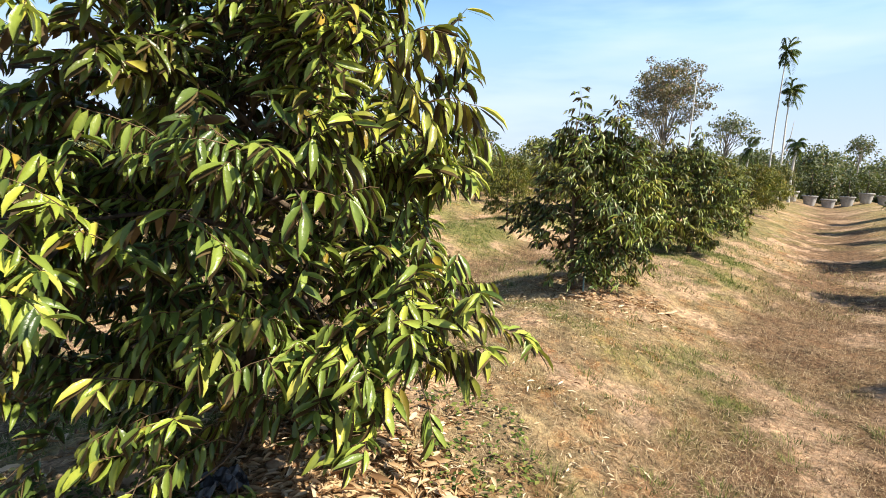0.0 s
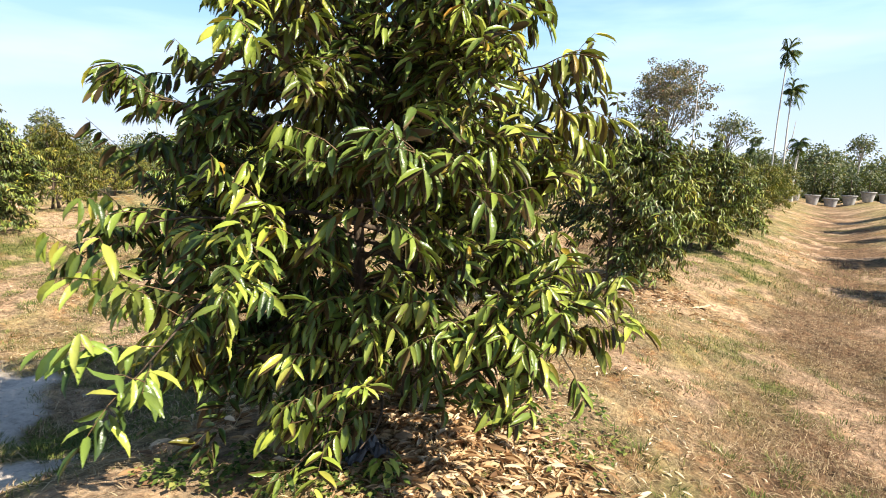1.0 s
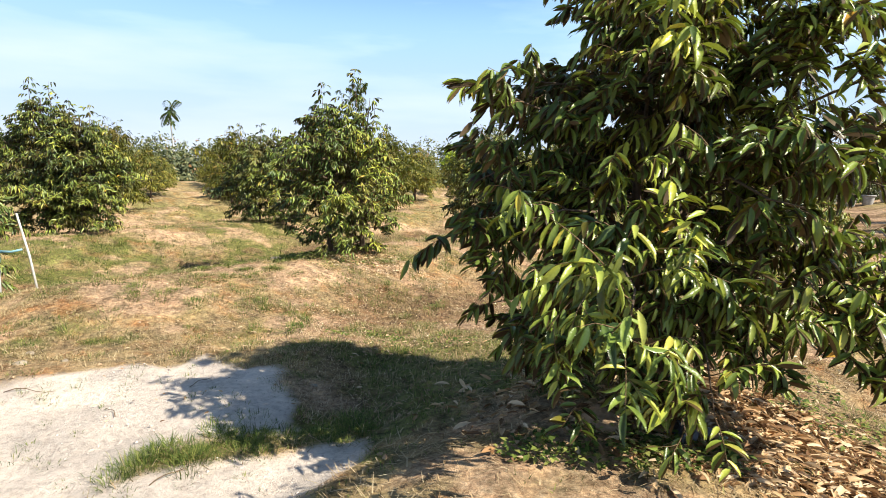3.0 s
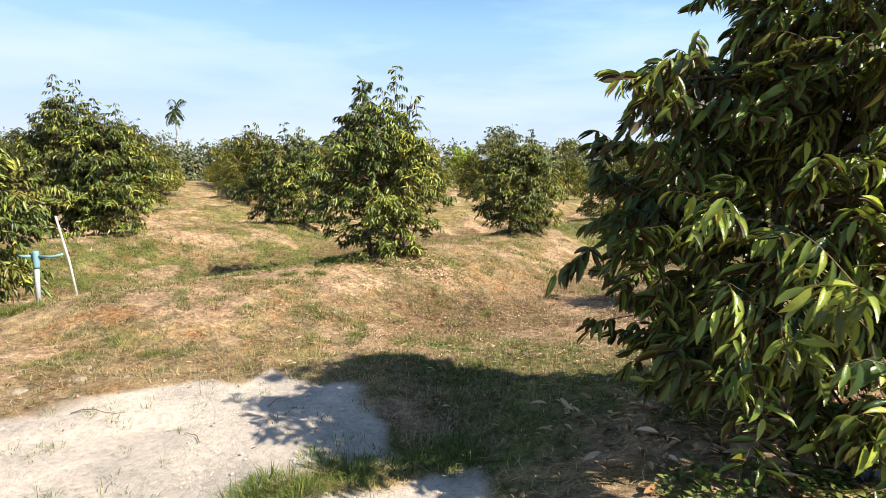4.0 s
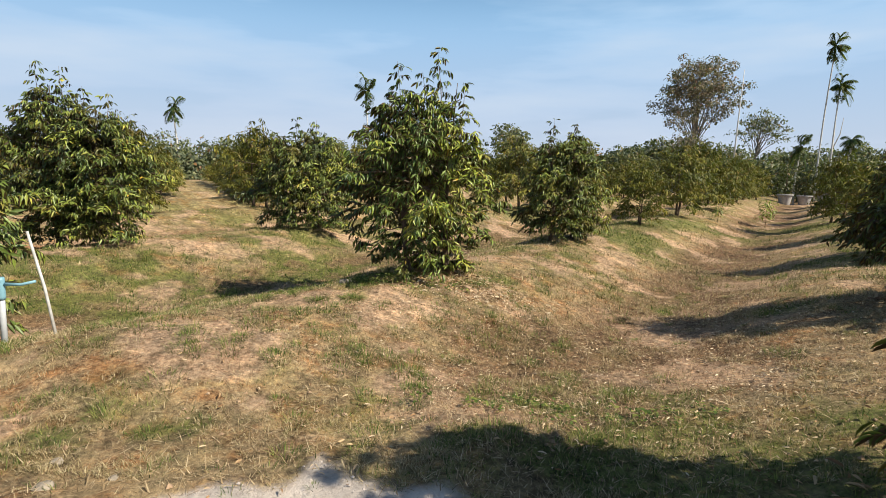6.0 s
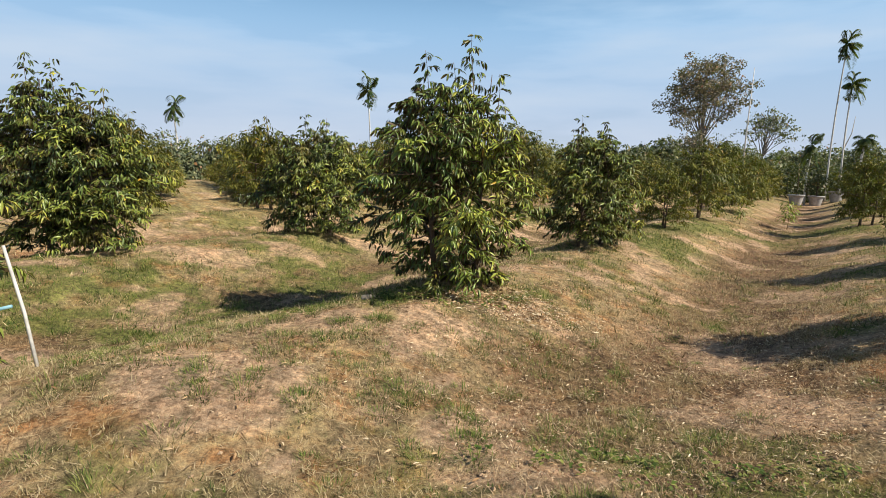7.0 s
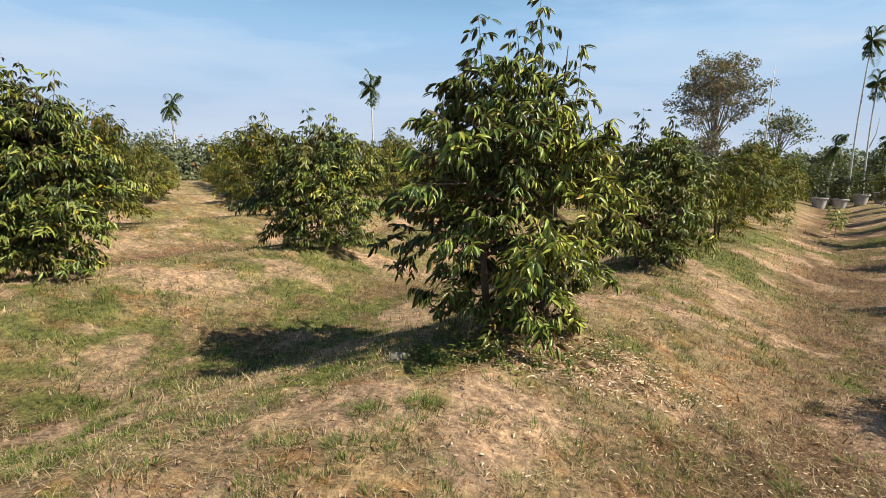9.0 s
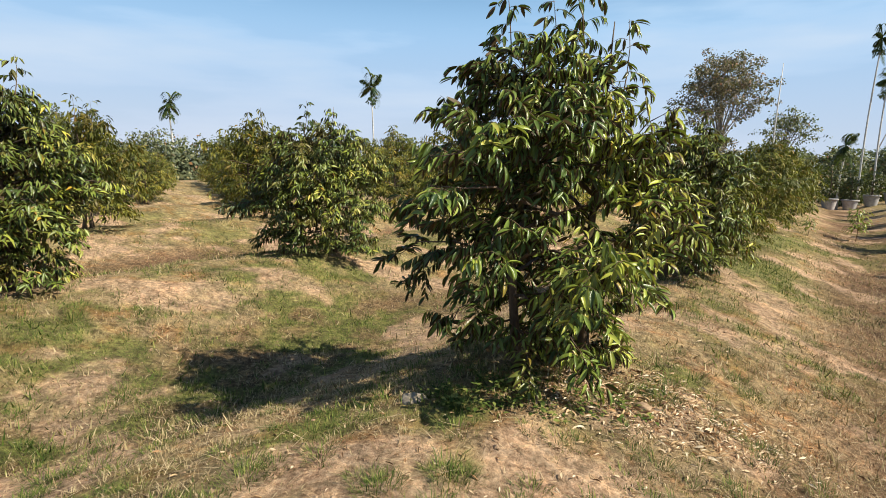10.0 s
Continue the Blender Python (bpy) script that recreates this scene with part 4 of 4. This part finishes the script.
dead_palm = tagged(empty("dead_palm", 33.3, 57.5, -0.4), "thin pale dead palm stem with one bare side branch", "palm")
part("stem", tubes_mesh("stem", [(np.array([(0, 0, -0.2), (0.1, 0, 4.0), (0.15, 0.05, 8.6)]), np.array([0.09, 0.075, 0.05]))], M_PALE_BARK, 7), dead_palm)
part("side_branch", tubes_mesh("side_branch", [(np.array([(0.12, 0, 5.2), (0.7, 0, 6.6), (0.95, 0.1, 8.2)]), np.array([0.05, 0.04, 0.02]))], M_PALE_BARK, 6), dead_palm)


def lathe(name, rings, mat, sides=24):
    v = [(r * math.cos(2 * math.pi * k / sides), r * math.sin(2 * math.pi * k / sides), z) for r, z in rings for k in range(sides)]
    fc = [(i * sides + k, i * sides + (k + 1) % sides, (i + 1) * sides + (k + 1) % sides, (i + 1) * sides + k) for i in range(len(rings) - 1) for k in range(sides)]
    fc.append(tuple(range(sides))[::-1])
    fc.append(tuple((len(rings) - 1) * sides + k for k in range(sides)))
    return build_mesh(name, v, fc, mat)


def potted_tree(seed, x, y):
    """Pot as a thing; its bush stands in it."""
    z = on_ground(x, y)
    pot = tagged(empty("planter_pot", x, y, z), "large weathered grey concrete planter pot", "pot", "planter pots")
    part("bowl", lathe("bowl", [(0.4, -0.06), (0.42, 0.0), (0.5, 0.3), (0.58, 0.72), (0.59, 0.8)], M_POT), pot)
    part("rim", lathe("rim", [(0.59, 0.8), (0.68, 0.81), (0.69, 0.92), (0.63, 0.95), (0.57, 0.94), (0.55, 0.86)], M_POT), pot, "thick pale rim")
    g = np.random.RandomState(seed)
    h = g.uniform(2.0, 3.2)
    bush = tagged(empty("potted_bush", x, y, z + 0.85), "dark green bush growing in a planter pot", "bush", "potted bushes")
    part("trunk", tubes_mesh("trunk", [(np.array([(0, 0, -0.1), (0.04, 0, h * 0.4), (0, 0.05, h * 0.85)]), np.array([0.06, 0.05, 0.02]))], M_BARK, 6), bush)
    q = crown_leaves(g, (0, 0, h * 0.55), 0.95, h * 0.45, 420, 0.24)
    part("crown", leaves_mesh("crown", LEAF_FLAT, *q, q[3] * 0.5, M_BUSH), bush, kind="stuff")


for k in range(9):
    potted_tree(200 + k, 27.2 + 1.9 * k, 54.0 + 0.15 * k)


# ---- pipes and stakes ----
def tube_part(name, pts, radii, mat, parent, label="", sides=12):
    return part(name, tubes_mesh(name, [(np.array(pts, float), np.array(radii, float))], mat, sides), parent, label)


zp = on_ground(-8.9, 6.9)
pipe = tagged(empty("water_pipe", -8.83, 6.9, zp), "upright grey plastic water pipe with a blue tee on top", "pipe")
tube_part("riser", [(0, 0, -0.1), (0, 0, 0.3), (0.005, 0, 0.6)], [0.03, 0.03, 0.03], M_PVC, pipe)
tee = tube_part("tee", [(0.005, 0, 0.5), (0.005, 0, 0.53), (0.005, 0, 0.7), (0.005, 0, 0.73)], [0.036, 0.04, 0.04, 0.036], M_BLUE, pipe, "light blue plastic tee")
tube_part("outlet", [(0.05, 0, 0.66), (0.2, 0.02, 0.655), (0.34, 0.03, 0.69)], [0.018, 0.015, 0.014], M_BLUE, tee, "light blue outlet arm")
tube_part("valve_handle", [(-0.05, 0, 0.66), (-0.16, 0, 0.65), (-0.24, 0, 0.67)], [0.022, 0.02, 0.014], M_BLUE, tee)
stake = new("garden_stake", tubes_mesh("garden_stake", [(np.array([(0, 0, -0.08), (-0.13, 0.05, 0.5), (-0.31, 0.1, 1.1)]), np.array([0.017, 0.016, 0.014]))], M_POLE, 8))
stake.location = (-8.5, 7.2, on_ground(-8.5, 7.2))
tagged(stake, "thin white stake leaning in the dry grass", "stake")
riser = tagged(empty("irrigation_riser", 2.1, 8.2, on_ground(2.1, 8.2)), "thin blue irrigation riser beside a durian trunk", "pipe")
tube_part("riser", [(0, 0, -0.05), (0, 0, 0.2), (0.01, 0, 0.42)], [0.013, 0.013, 0.013], M_BLUE, riser)
tube_part("sprinkler_head", [(0.01, 0, 0.42), (0.01, 0, 0.46), (0.01, 0, 0.5)], [0.02, 0.024, 0.012], M_PVC, riser)


# ---- stones, clods, scrap, seedlings ----
def lump(name, x, y, size, mat, label, category, seed, flat=0.6, group=""):
    bm = bmesh.new()
    bmesh.ops.create_icosphere(bm, subdivisions=3, radius=1.0)
    for v in bm.verts:
        k = 1 + 0.35 * noise.noise(v.co * 1.3 + Vector((seed, 0, 0))) + 0.14 * noise.noise(v.co * 4.1 + Vector((0, seed, 0)))
        v.co = Vector((v.co.x * k, v.co.y * k * 0.85, v.co.z * k * flat)) * size
    me = bpy.data.meshes.new(name)
    bm.to_mesh(me)
    bm.free()
    me.materials.append(mat)
    me.polygons.foreach_set("use_smooth", [True] * len(me.polygons))
    ob = new(name, me)
    ob.location, ob.rotation_euler = (x, y, on_ground(x, y) + size * flat * 0.1), (0, 0, seed * 1.3)
    return tagged(ob, label, category, group)


for k, (x, y, sz) in enumerate([(-6.74, 4.46, 0.06), (-6.85, 4.75, 0.045), (-7.1, 4.2, 0.07), (-6.4, 4.6, 0.035), (-7.35, 4.45, 0.04), (-5.82, 9.62, 0.12), (-3.9, 4.35, 0.035)]):
    lump("stone", x, y, sz, M_STONE, "pale rounded stone half sunk in the ground", "stone", k + 1, 0.4, group="pale stones")
for k, (x, y, sz) in enumerate([(-1.62, 2.85, 0.17), (-1.35, 2.78, 0.1), (-1.9, 2.95, 0.08), (-4.0, 9.75, 0.08), (-0.9, 2.95, 0.08)]):
    lump("earth_clod", x, y, sz, M_CLOD, "dry reddish clod of earth beside a durian tree", "clod", k + 11, 0.5, group="earth clods")


# ---- grass, straw and leaf litter ----
def blades_mesh(name, p, d, length, width, mat, bend):
    """Bent blades of grass: base pair, middle pair, tip."""
    side = unit(np.cross(d, (0.0, 0.0, 1.0)) + 1e-6)
    flat = unit(d * (1, 1, 0))
    mid, tip = p + d * length[:, None] * 0.55, p + d * length[:, None] + (flat * 0.5 - (0, 0, 0.35)) * (bend * length)[:, None]
    w = side * width[:, None] / 2
    v = np.stack([p - w, p + w, mid + w * 0.8, mid - w * 0.8, tip], 1).reshape(-1, 3)
    i = np.arange(len(p)) * 5
    corners = np.stack([i, i + 1, i + 2, i + 3, i + 3, i + 2, i + 4], 1).ravel()
    return build_mesh(name, v, (corners, np.tile((4, 3), len(p))), mat)


g = np.random.RandomState(404)


def scatter(n, x0, x1, y0, y1, power=1.0):
    return g.uniform(x0, x1, n), y0 + (y1 - y0) * g.uniform(0, 1, n) ** power


def lying(name, x, y, length, width, mat, label, category, lift=0.012, tilt=0.22):
    az = g.uniform(0, 6.283, len(x))
    d = unit(np.stack([np.cos(az), np.sin(az), g.normal(0, tilt, len(x))], 1))
    p = np.stack([x, y, height(x, y) + lift * g.uniform(0.3, 1.3, len(x))], 1)
    ob = new(name, blades_mesh(name, p, d, length, width, mat, g.uniform(-0.1, 0.3, len(x))))
    return tagged(ob, label, category, kind="stuff")


def tufts(name, x, y, blades, tall, width, mat, label, category, spread=0.05):
    n = len(x)
    cx, cy, ct = np.repeat(x, blades), np.repeat(y, blades), np.repeat(g.uniform(0.6, 1.25, n), blades)
    m = n * blades
    az, r = g.uniform(0, 6.283, m), spread * np.sqrt(g.uniform(0, 1, m)) * ct
    px, py = cx + r * np.cos(az), cy + r * np.sin(az)
    d = unit(np.stack([np.cos(az) * g.uniform(0.1, 1.0, m), np.sin(az) * g.uniform(0.1, 1.0, m), g.uniform(0.5, 1.1, m)], 1))
    p = np.stack([px, py, height(px, py) - 0.01], 1)
    ob = new(name, blades_mesh(name, p, d, tall * ct * g.uniform(0.5, 1.2, m), width * g.uniform(0.7, 1.3, m), mat, g.uniform(0.1, 0.8, m)))
    return tagged(ob, label, category, kind="stuff")


def kept(x, y, chance):
    k = g.uniform(0, 1, len(x)) < chance
    return x[k], y[k]


def turf(name, x, y, tall, width, mat, label, flat=1.6):
    """Short dense grass: one sliver a blade."""
    m = len(x)
    az, tilt = g.uniform(0, 6.283, m), g.uniform(0.1, flat, m)
    d = unit(np.stack([np.cos(az) * tilt, np.sin(az) * tilt, np.ones(m)], 1))
    p = np.stack([x, y, height(x, y) - 0.006], 1)
    a2 = g.uniform(0, 6.283, m)
    w = np.stack([np.cos(a2), np.sin(a2), 0 * a2], 1) * (width * g.uniform(0.6, 1.4, m))[:, None]
    v = np.stack([p - w, p + w, p + d * (tall * g.uniform(0.4, 1.3, m))[:, None]], 1).reshape(-1, 3)
    i = np.arange(m) * 3
    return tagged(new(name, build_mesh(name, v, (np.arange(m * 3), np.full(m, 3)), mat, False)), label, "grass", kind="stuff")


x, y = scatter(100000, -11, 8, 1.2, 17, 1.3)
x, y = kept(x, y, (1 - sand_mask(x, y)) * (1 - 0.88 * green_mask(x, y)) * (1 - 0.75 * bare_mask(x, y)))
lying("straw", x, y, g.uniform(0.05, 0.17, len(x)), g.uniform(0.003, 0.0065, len(x)), M_STRAW, "dry straw strewn over the orchard ground", "straw")
x, y = scatter(150000, -4.5, 7, 3.6, 15, 1.5)
lane = smooth(-0.35, 0.6, -np.cos(2 * math.pi * ((x - ROW_AT[0]) * ROW_NORMAL[0] + (y - ROW_AT[1]) * ROW_NORMAL[1]) / ROW_GAP)) * (1 - sand_mask(x, y))
x, y = kept(x, y, lane * (0.55 + 0.45 * smooth(-0.4, 0.3, wavy(x, y, 3.4, 81))))
turf("lane_thatch", x, y, 0.085, 0.003, M_THATCH, "matted brown and tan straw in the worn lane", 4.0)
x, y = scatter(340000, -12, 8, 1.5, 20, 1.35)
gm = green_mask(x, y)
lush = g.uniform(0, 1, len(x)) < np.clip(gm * 1.3 - 0.18, 0, 1)
turf("green_turf", x[lush], y[lush], 0.06, 0.0036, M_GRASS, "short dense green grass in patches on the ridges")
dry = ~lush & (g.uniform(0, 1, len(x)) < (1 - sand_mask(x, y)) * (0.22 + 0.3 * (wavy(x, y, 1.6, 31) > 0.0)) * (1 - 0.8 * bare_mask(x, y)))
turf("dry_turf", x[dry], y[dry], 0.06, 0.004, M_STRAW, "short dry tan grass over brown earth")
x, y = scatter(17000, -9.5, 2.5, 4.6, 11.5, 1.35)
x, y = kept(x, y, (1 - sand_mask(x, y)) * (1 - 0.7 * green_mask(x, y)) * (1 - 0.85 * bare_mask(x, y)) * smooth(-0.5, 0.3, wavy(x, y, 4.4, 71) + 0.5 * wavy(x, y, 11.0, 72)))
tufts("faded_turf", x, y, 12, 0.065, 0.0036, M_FADED, "faded olive and tan grass standing in clumps on the bank", "grass", 0.04)
x, y = scatter(5000, -0.6, 5.5, 2.6, 9.0, 1.2)
x, y = kept(x, y, (1 - 0.85 * bare_mask(x, y)) * smooth(-0.4, 0.4, wavy(x, y, 4.1, 73) + 0.5 * wavy(x, y, 10.0, 74)))
tufts("faded_turf", x, y, 10, 0.055, 0.0034, M_FADED, "faded olive and tan grass in clumps beside the lane", "grass", 0.05)
x, y = scatter(9000, -13, 8, 1.2, 22, 1.2)
x, y = kept(x, y, np.clip(green_mask(x, y) * 1.2 - 0.45, 0, 1) * (wavy(x, y, 3.2, 15) > 0.0))
tufts("green_grass", x, y, 16, 0.09, 0.0045, M_GRASS, "tufts of green grass on the ridges", "grass", 0.08)
# coarser grass over the ground farther off
x, y = scatter(120000, -15, 11, 9.5, 34, 1.2)
g1 = g.uniform(0, 1, len(x)) < np.clip(green_mask(x, y) * 1.1, 0, 0.9)
some = smooth(-0.5, 0.35, wavy(x, y, 3.0, 85) + 0.5 * wavy(x, y, 8.0, 86)) > g.uniform(0, 1, len(x))
turf("far_green_turf", x[g1 & some], y[g1 & some], 0.11, 0.008, M_GRASS, "patchy green grass between the rows of trees")
turf("far_dry_turf", x[~g1 & some], y[~g1 & some], 0.09, 0.008, M_FADED, "patchy dry grass between the rows of trees")
# separate clumps of green grass
for cx0, cx1, cy0, cy1, n in ((-9.0, -2.6, 6.2, 11.2, 290), (-8.0, -2.5, 5.0, 7.0, 50), (-2.5, 4.0, 6.0, 13.0, 70), (0.2, 4.5, 2.6, 6.0, 40), (-12.0, -8.0, 8.0, 13.0, 90)):
    x, y = scatter(n, cx0, cx1, cy0, cy1)
    x, y = kept(x, y, 1 - sand_mask(x, y))
    tufts("grass_clump", x, y, 90, 0.095, 0.0042, M_GRASS, "separate clumps of green grass among dry straw", "grass", 0.13)
x = g.uniform(-4.75, -3.2, 85)
y = 2.76 + 0.62 * (x + 4.67) + g.normal(0, 0.14, 85)
tufts("grass_clump", x, y, 60, 0.1, 0.004, M_GRASS, "fringe of green grass between sand and shade", "grass", 0.1)
x, y = scatter(130, -7.5, -3.8, 1.8, 4.9)
tufts("sand_grass", x, y, 18, 0.07, 0.004, M_GRASS, "small thin tufts of grass on the sandy track", "grass", 0.07)


def crumbs(name, x, y, low, high, mat, label, category):
    """Many small rough lumps lying on the ground."""
    n = len(x)
    form = np.array([(1, 0, 0), (0, 1, 0), (-1, 0, 0), (0, -1, 0), (0, 0, 0.8), (0, 0, -0.5)])
    tri = np.array([(0, 1, 4), (1, 2, 4), (2, 3, 4), (3, 0, 4), (1, 0, 5), (2, 1, 5), (3, 2, 5), (0, 3, 5)])
    az, size = g.uniform(0, 6.283, n), low + (high - low) * g.uniform(0, 1, n) ** 3
    v = form[None] * g.uniform(0.6, 1.3, (n, 6, 3)) * size[:, None, None]
    v = np.stack([v[..., 0] * np.cos(az)[:, None] - v[..., 1] * np.sin(az)[:, None], v[..., 0] * np.sin(az)[:, None] + v[..., 1] * np.cos(az)[:, None], v[..., 2]], 2)
    v = v + np.stack([x, y, height(x, y) + 0.2 * size], 1)[:, None]
    corners = (np.arange(n)[:, None] * 6 + tri.ravel()[None]).ravel()
    return tagged(new(name, build_mesh(name, v.reshape(-1, 3), (corners, np.full(n * 8, 3)), mat, False)), label, category, kind="stuff")


x, y = scatter(2600, -8.5, -3.2, 1.6, 5.3)
x, y = kept(x, y, smooth(0.1, 0.6, sand_mask(x, y)) * smooth(-0.5, 0.5, wavy(x, y, 3.7, 91)))
crumbs("sand_crumbs", x, y, 0.003, 0.018, M_CRUMB, "pale crumbs of dry sandy earth on the track", "crumbs")
x, y = scatter(9000, -9.5, 5.0, 2.6, 13.0, 1.3)
x, y = kept(x, y, (1 - sand_mask(x, y)) * (0.25 + 0.75 * bare_mask(x, y)))
crumbs("soil_crumbs", x, y, 0.004, 0.03, M_CLOD, "small reddish crumbs of soil between the grass", "crumbs")


def litter(name, cx, cy, rx, ry, n, size, label, mat=None, slim=0.27):
    r, az = np.sqrt(g.uniform(0, 1, n)) * g.uniform(0.6, 1.1, n), g.uniform(0, 6.283, n)
    x, y = cx + rx * r * np.cos(az), cy + ry * r * np.sin(az)
    a2 = g.uniform(0, 6.283, n)
    p = np.stack([x, y, height(x, y) + 0.008 + 0.02 * g.uniform(0, 1, n)], 1)
    d = np.stack([np.cos(a2), np.sin(a2), g.normal(0, 0.2, n)], 1)
    nn = np.stack([g.normal(0, 0.7, n), g.normal(0, 0.7, n), np.ones(n)], 1)
    L = size * g.uniform(0.4, 1.2, n)
    return tagged(new(name, leaves_mesh(name, LEAF_FINE, p, d, nn, L, L * slim, mat or M_LITTER)), label, "leaf litter", kind="stuff")


litter("leaf_litter", -0.5, 2.8, 1.1, 0.8, 2400, 0.12, "thick litter of curled tan dead leaves under the durian")
litter("leaf_litter", -1.2, 3.4, 1.6, 1.5, 900, 0.13, "scattered dead leaves in the shade of the durian")
litter("dry_chips", -3.8, 9.75, 1.25, 0.7, 1000, 0.065, "pale dry leaf chips heaped beside the ridge durian", M_CHIP, 0.24)
litter("dry_chips", -2.6, 7.4, 3.4, 2.4, 2600, 0.045, "pale dry leaf chips strewn over the bank", M_CHIP, 0.24)
litter("dry_chips", 0.6, 8.0, 2.6, 3.2, 1900, 0.05, "pale dry leaf chips strewn over the bank", M_CHIP, 0.22)
litter("dry_chips", 0.4, 3.4, 1.6, 1.8, 700, 0.07, "pale dry leaf chips beside the durian", M_CHIP, 0.24)
litter("leaf_litter", -4.1, 10.0, 1.0, 0.8, 600, 0.08, "dead leaves and chips round the ridge durian")
litter("leaf_litter", 2.4, 8.2, 1.3, 1.2, 500, 0.13, "tan dead leaves under a durian tree")
litter("leaf_litter", -2.2, 8.0, 6.0, 5.0, 2400, 0.06, "small dry leaves scattered over the lane")


def seedling(x, y, tall, n, size, label, seed):
    """Young durian > stem, crown."""
    g = np.random.RandomState(seed)
    ob = tagged(empty("seedling", x, y, on_ground(x, y)), label, "seedling")
    z = np.linspace(-0.03, tall, 5)
    w = np.stack([0.02 * np.sin(z * 9), 0.02 * np.cos(z * 7), z], 1)
    part("stem", tubes_mesh("stem", [(w, np.linspace(0.004 + 0.008 * tall, 0.002, 5))], M_TWIG, 6), ob)
    zz, az = tall * (0.3 + 0.7 * g.uniform(0, 1, n)), g.uniform(0, 6.283, n)
    r = 0.3 * tall * g.uniform(0, 1, n)
    p = np.stack([r * np.cos(az), r * np.sin(az), zz], 1)
    d = np.stack([np.cos(az), np.sin(az), g.uniform(-1.2, 0.3, n)], 1)
    L = size * g.uniform(0.7, 1.2, n)
    part("crown", leaves_mesh("crown", LEAF_FINE, p, d, np.stack([0.4 * np.cos(az), 0.4 * np.sin(az), np.ones(n)], 1), L, L * 0.36, M_LEAF, g.uniform(0.3, 1.0, n)), ob, kind="stuff")


seedling(-1.0, 2.5, 0.2, 14, 0.12, "small bright green seedling in the leaf litter", 1)
seedling(7.4, 25.6, 0.75, 60, 0.17, "knee-high young tree beside the grassy lane", 2)
seedling(10.6, 27.6, 1.3, 160, 0.19, "waist-high young durian at the edge of the lane", 3)


def weeds(name, cx, cy, rx, ry, n, label):
    """Low broad-leaved weeds."""
    az, r = g.uniform(0, 6.283, n), np.sqrt(g.uniform(0, 1, n))
    x, y = cx + rx * r * np.cos(az), cy + ry * r * np.sin(az)
    x, y = np.repeat(x, 7) + g.normal(0, 0.03, n * 7), np.repeat(y, 7) + g.normal(0, 0.03, n * 7)
    m = len(x)
    a2 = g.uniform(0, 6.283, m)
    p = np.stack([x, y, height(x, y) + g.uniform(0.01, 0.08, m)], 1)
    d = np.stack([np.cos(a2), np.sin(a2), g.uniform(-0.3, 0.6, m)], 1)
    L = g.uniform(0.025, 0.06, m)
    tagged(new(name, leaves_mesh(name, LEAF_COARSE, p, d, np.stack([g.normal(0, .3, m), g.normal(0, .3, m), np.ones(m)], 1), L, L * 0.6, M_GRASS)), label, "weeds", kind="stuff")


weeds("weeds", -1.6, 2.45, 0.75, 0.25, 120, "low broad-leaved green weeds at the edge of the shade")
weeds("weeds", -4.9, 9.6, 0.9, 0.35, 120, "low green weeds round the foot of the ridge durian")
weeds("weeds", -3.2, 6.1, 1.6, 0.3, 60, "low green weeds along the edge of the shade")
weeds("weeds", 0.2, 3.6, 0.5, 0.7, 70, "sparse green weeds beside the leaf litter")

# crumpled sheet of black plastic by the trunk
bm = bmesh.new()
bmesh.ops.create_grid(bm, x_segments=14, y_segments=10, size=0.5)
for v in bm.verts:
    k = noise.noise(v.co * 4.5) * 0.16 + noise.noise(v.co * 11 + Vector((3, 0, 0))) * 0.06
    v.co = Vector((v.co.x * 0.26, v.co.y * 0.2, 0.05 * (1 - (2 * v.co.x) ** 2 * 0.8) + k * 0.35 + 0.035))
bmesh.ops.solidify(bm, geom=bm.faces[:], thickness=0.004)
scrap_mesh = bpy.data.meshes.new("plastic_scrap")
bm.to_mesh(scrap_mesh)
bm.free()
scrap_mesh.materials.append(rough_material("dusty_black_plastic", (0.03, 0.03, 0.034), (0.09, 0.09, 0.1), 12, 0.32, 0.2, 0.005))
scrap = new("plastic_scrap", scrap_mesh)
scrap.location, scrap.rotation_euler = (-1.12, 2.66, on_ground(-1.12, 2.66) + 0.01), (0, 0, 0.5)
tagged(scrap, "crumpled scrap of dusty black plastic under the durian", "plastic scrap")


# ---- fallen twigs ----
def fallen_twig(x, y, long, turn, seed):
    g = np.random.RandomState(seed)
    t = np.linspace(0, 1, 6)
    w = np.stack([long * (t - 0.5), 0.06 * long * np.sin(t * 5 + seed), 0.01 + 0.012 * np.abs(np.sin(t * 4))], 1)
    c, sn = math.cos(turn), math.sin(turn)
    w = np.stack([w[:, 0] * c - w[:, 1] * sn, w[:, 0] * sn + w[:, 1] * c, w[:, 2]], 1)
    w[:, 2] += height(x + w[:, 0], y + w[:, 1]) - on_ground(x, y)
    ob = new("fallen_twig", tubes_mesh("fallen_twig", [(w, np.linspace(0.004, 0.0018, 6))], M_TWIG, 5))
    ob.location = (x, y, on_ground(x, y))
    tagged(ob, "dry brown fallen twig lying on the ground", "twig", "fallen twigs")


for k, (x, y, long, turn) in enumerate([(-6.2, 3.85, 0.4, 0.2), (-4.4, 2.6, 0.3, 1.2), (-5.3, 3.5, 0.22, 2.4), (-3.3, 2.1, 0.35, 2.0), (-4.9, 4.2, 0.2, 0.7), (0.6, 3.4, 0.3, 0.4), (-4.2, 7.4, 0.3, 1.0), (-6.6, 7.4, 0.25, 2.8)]):
    fallen_twig(x, y, long, turn, k)
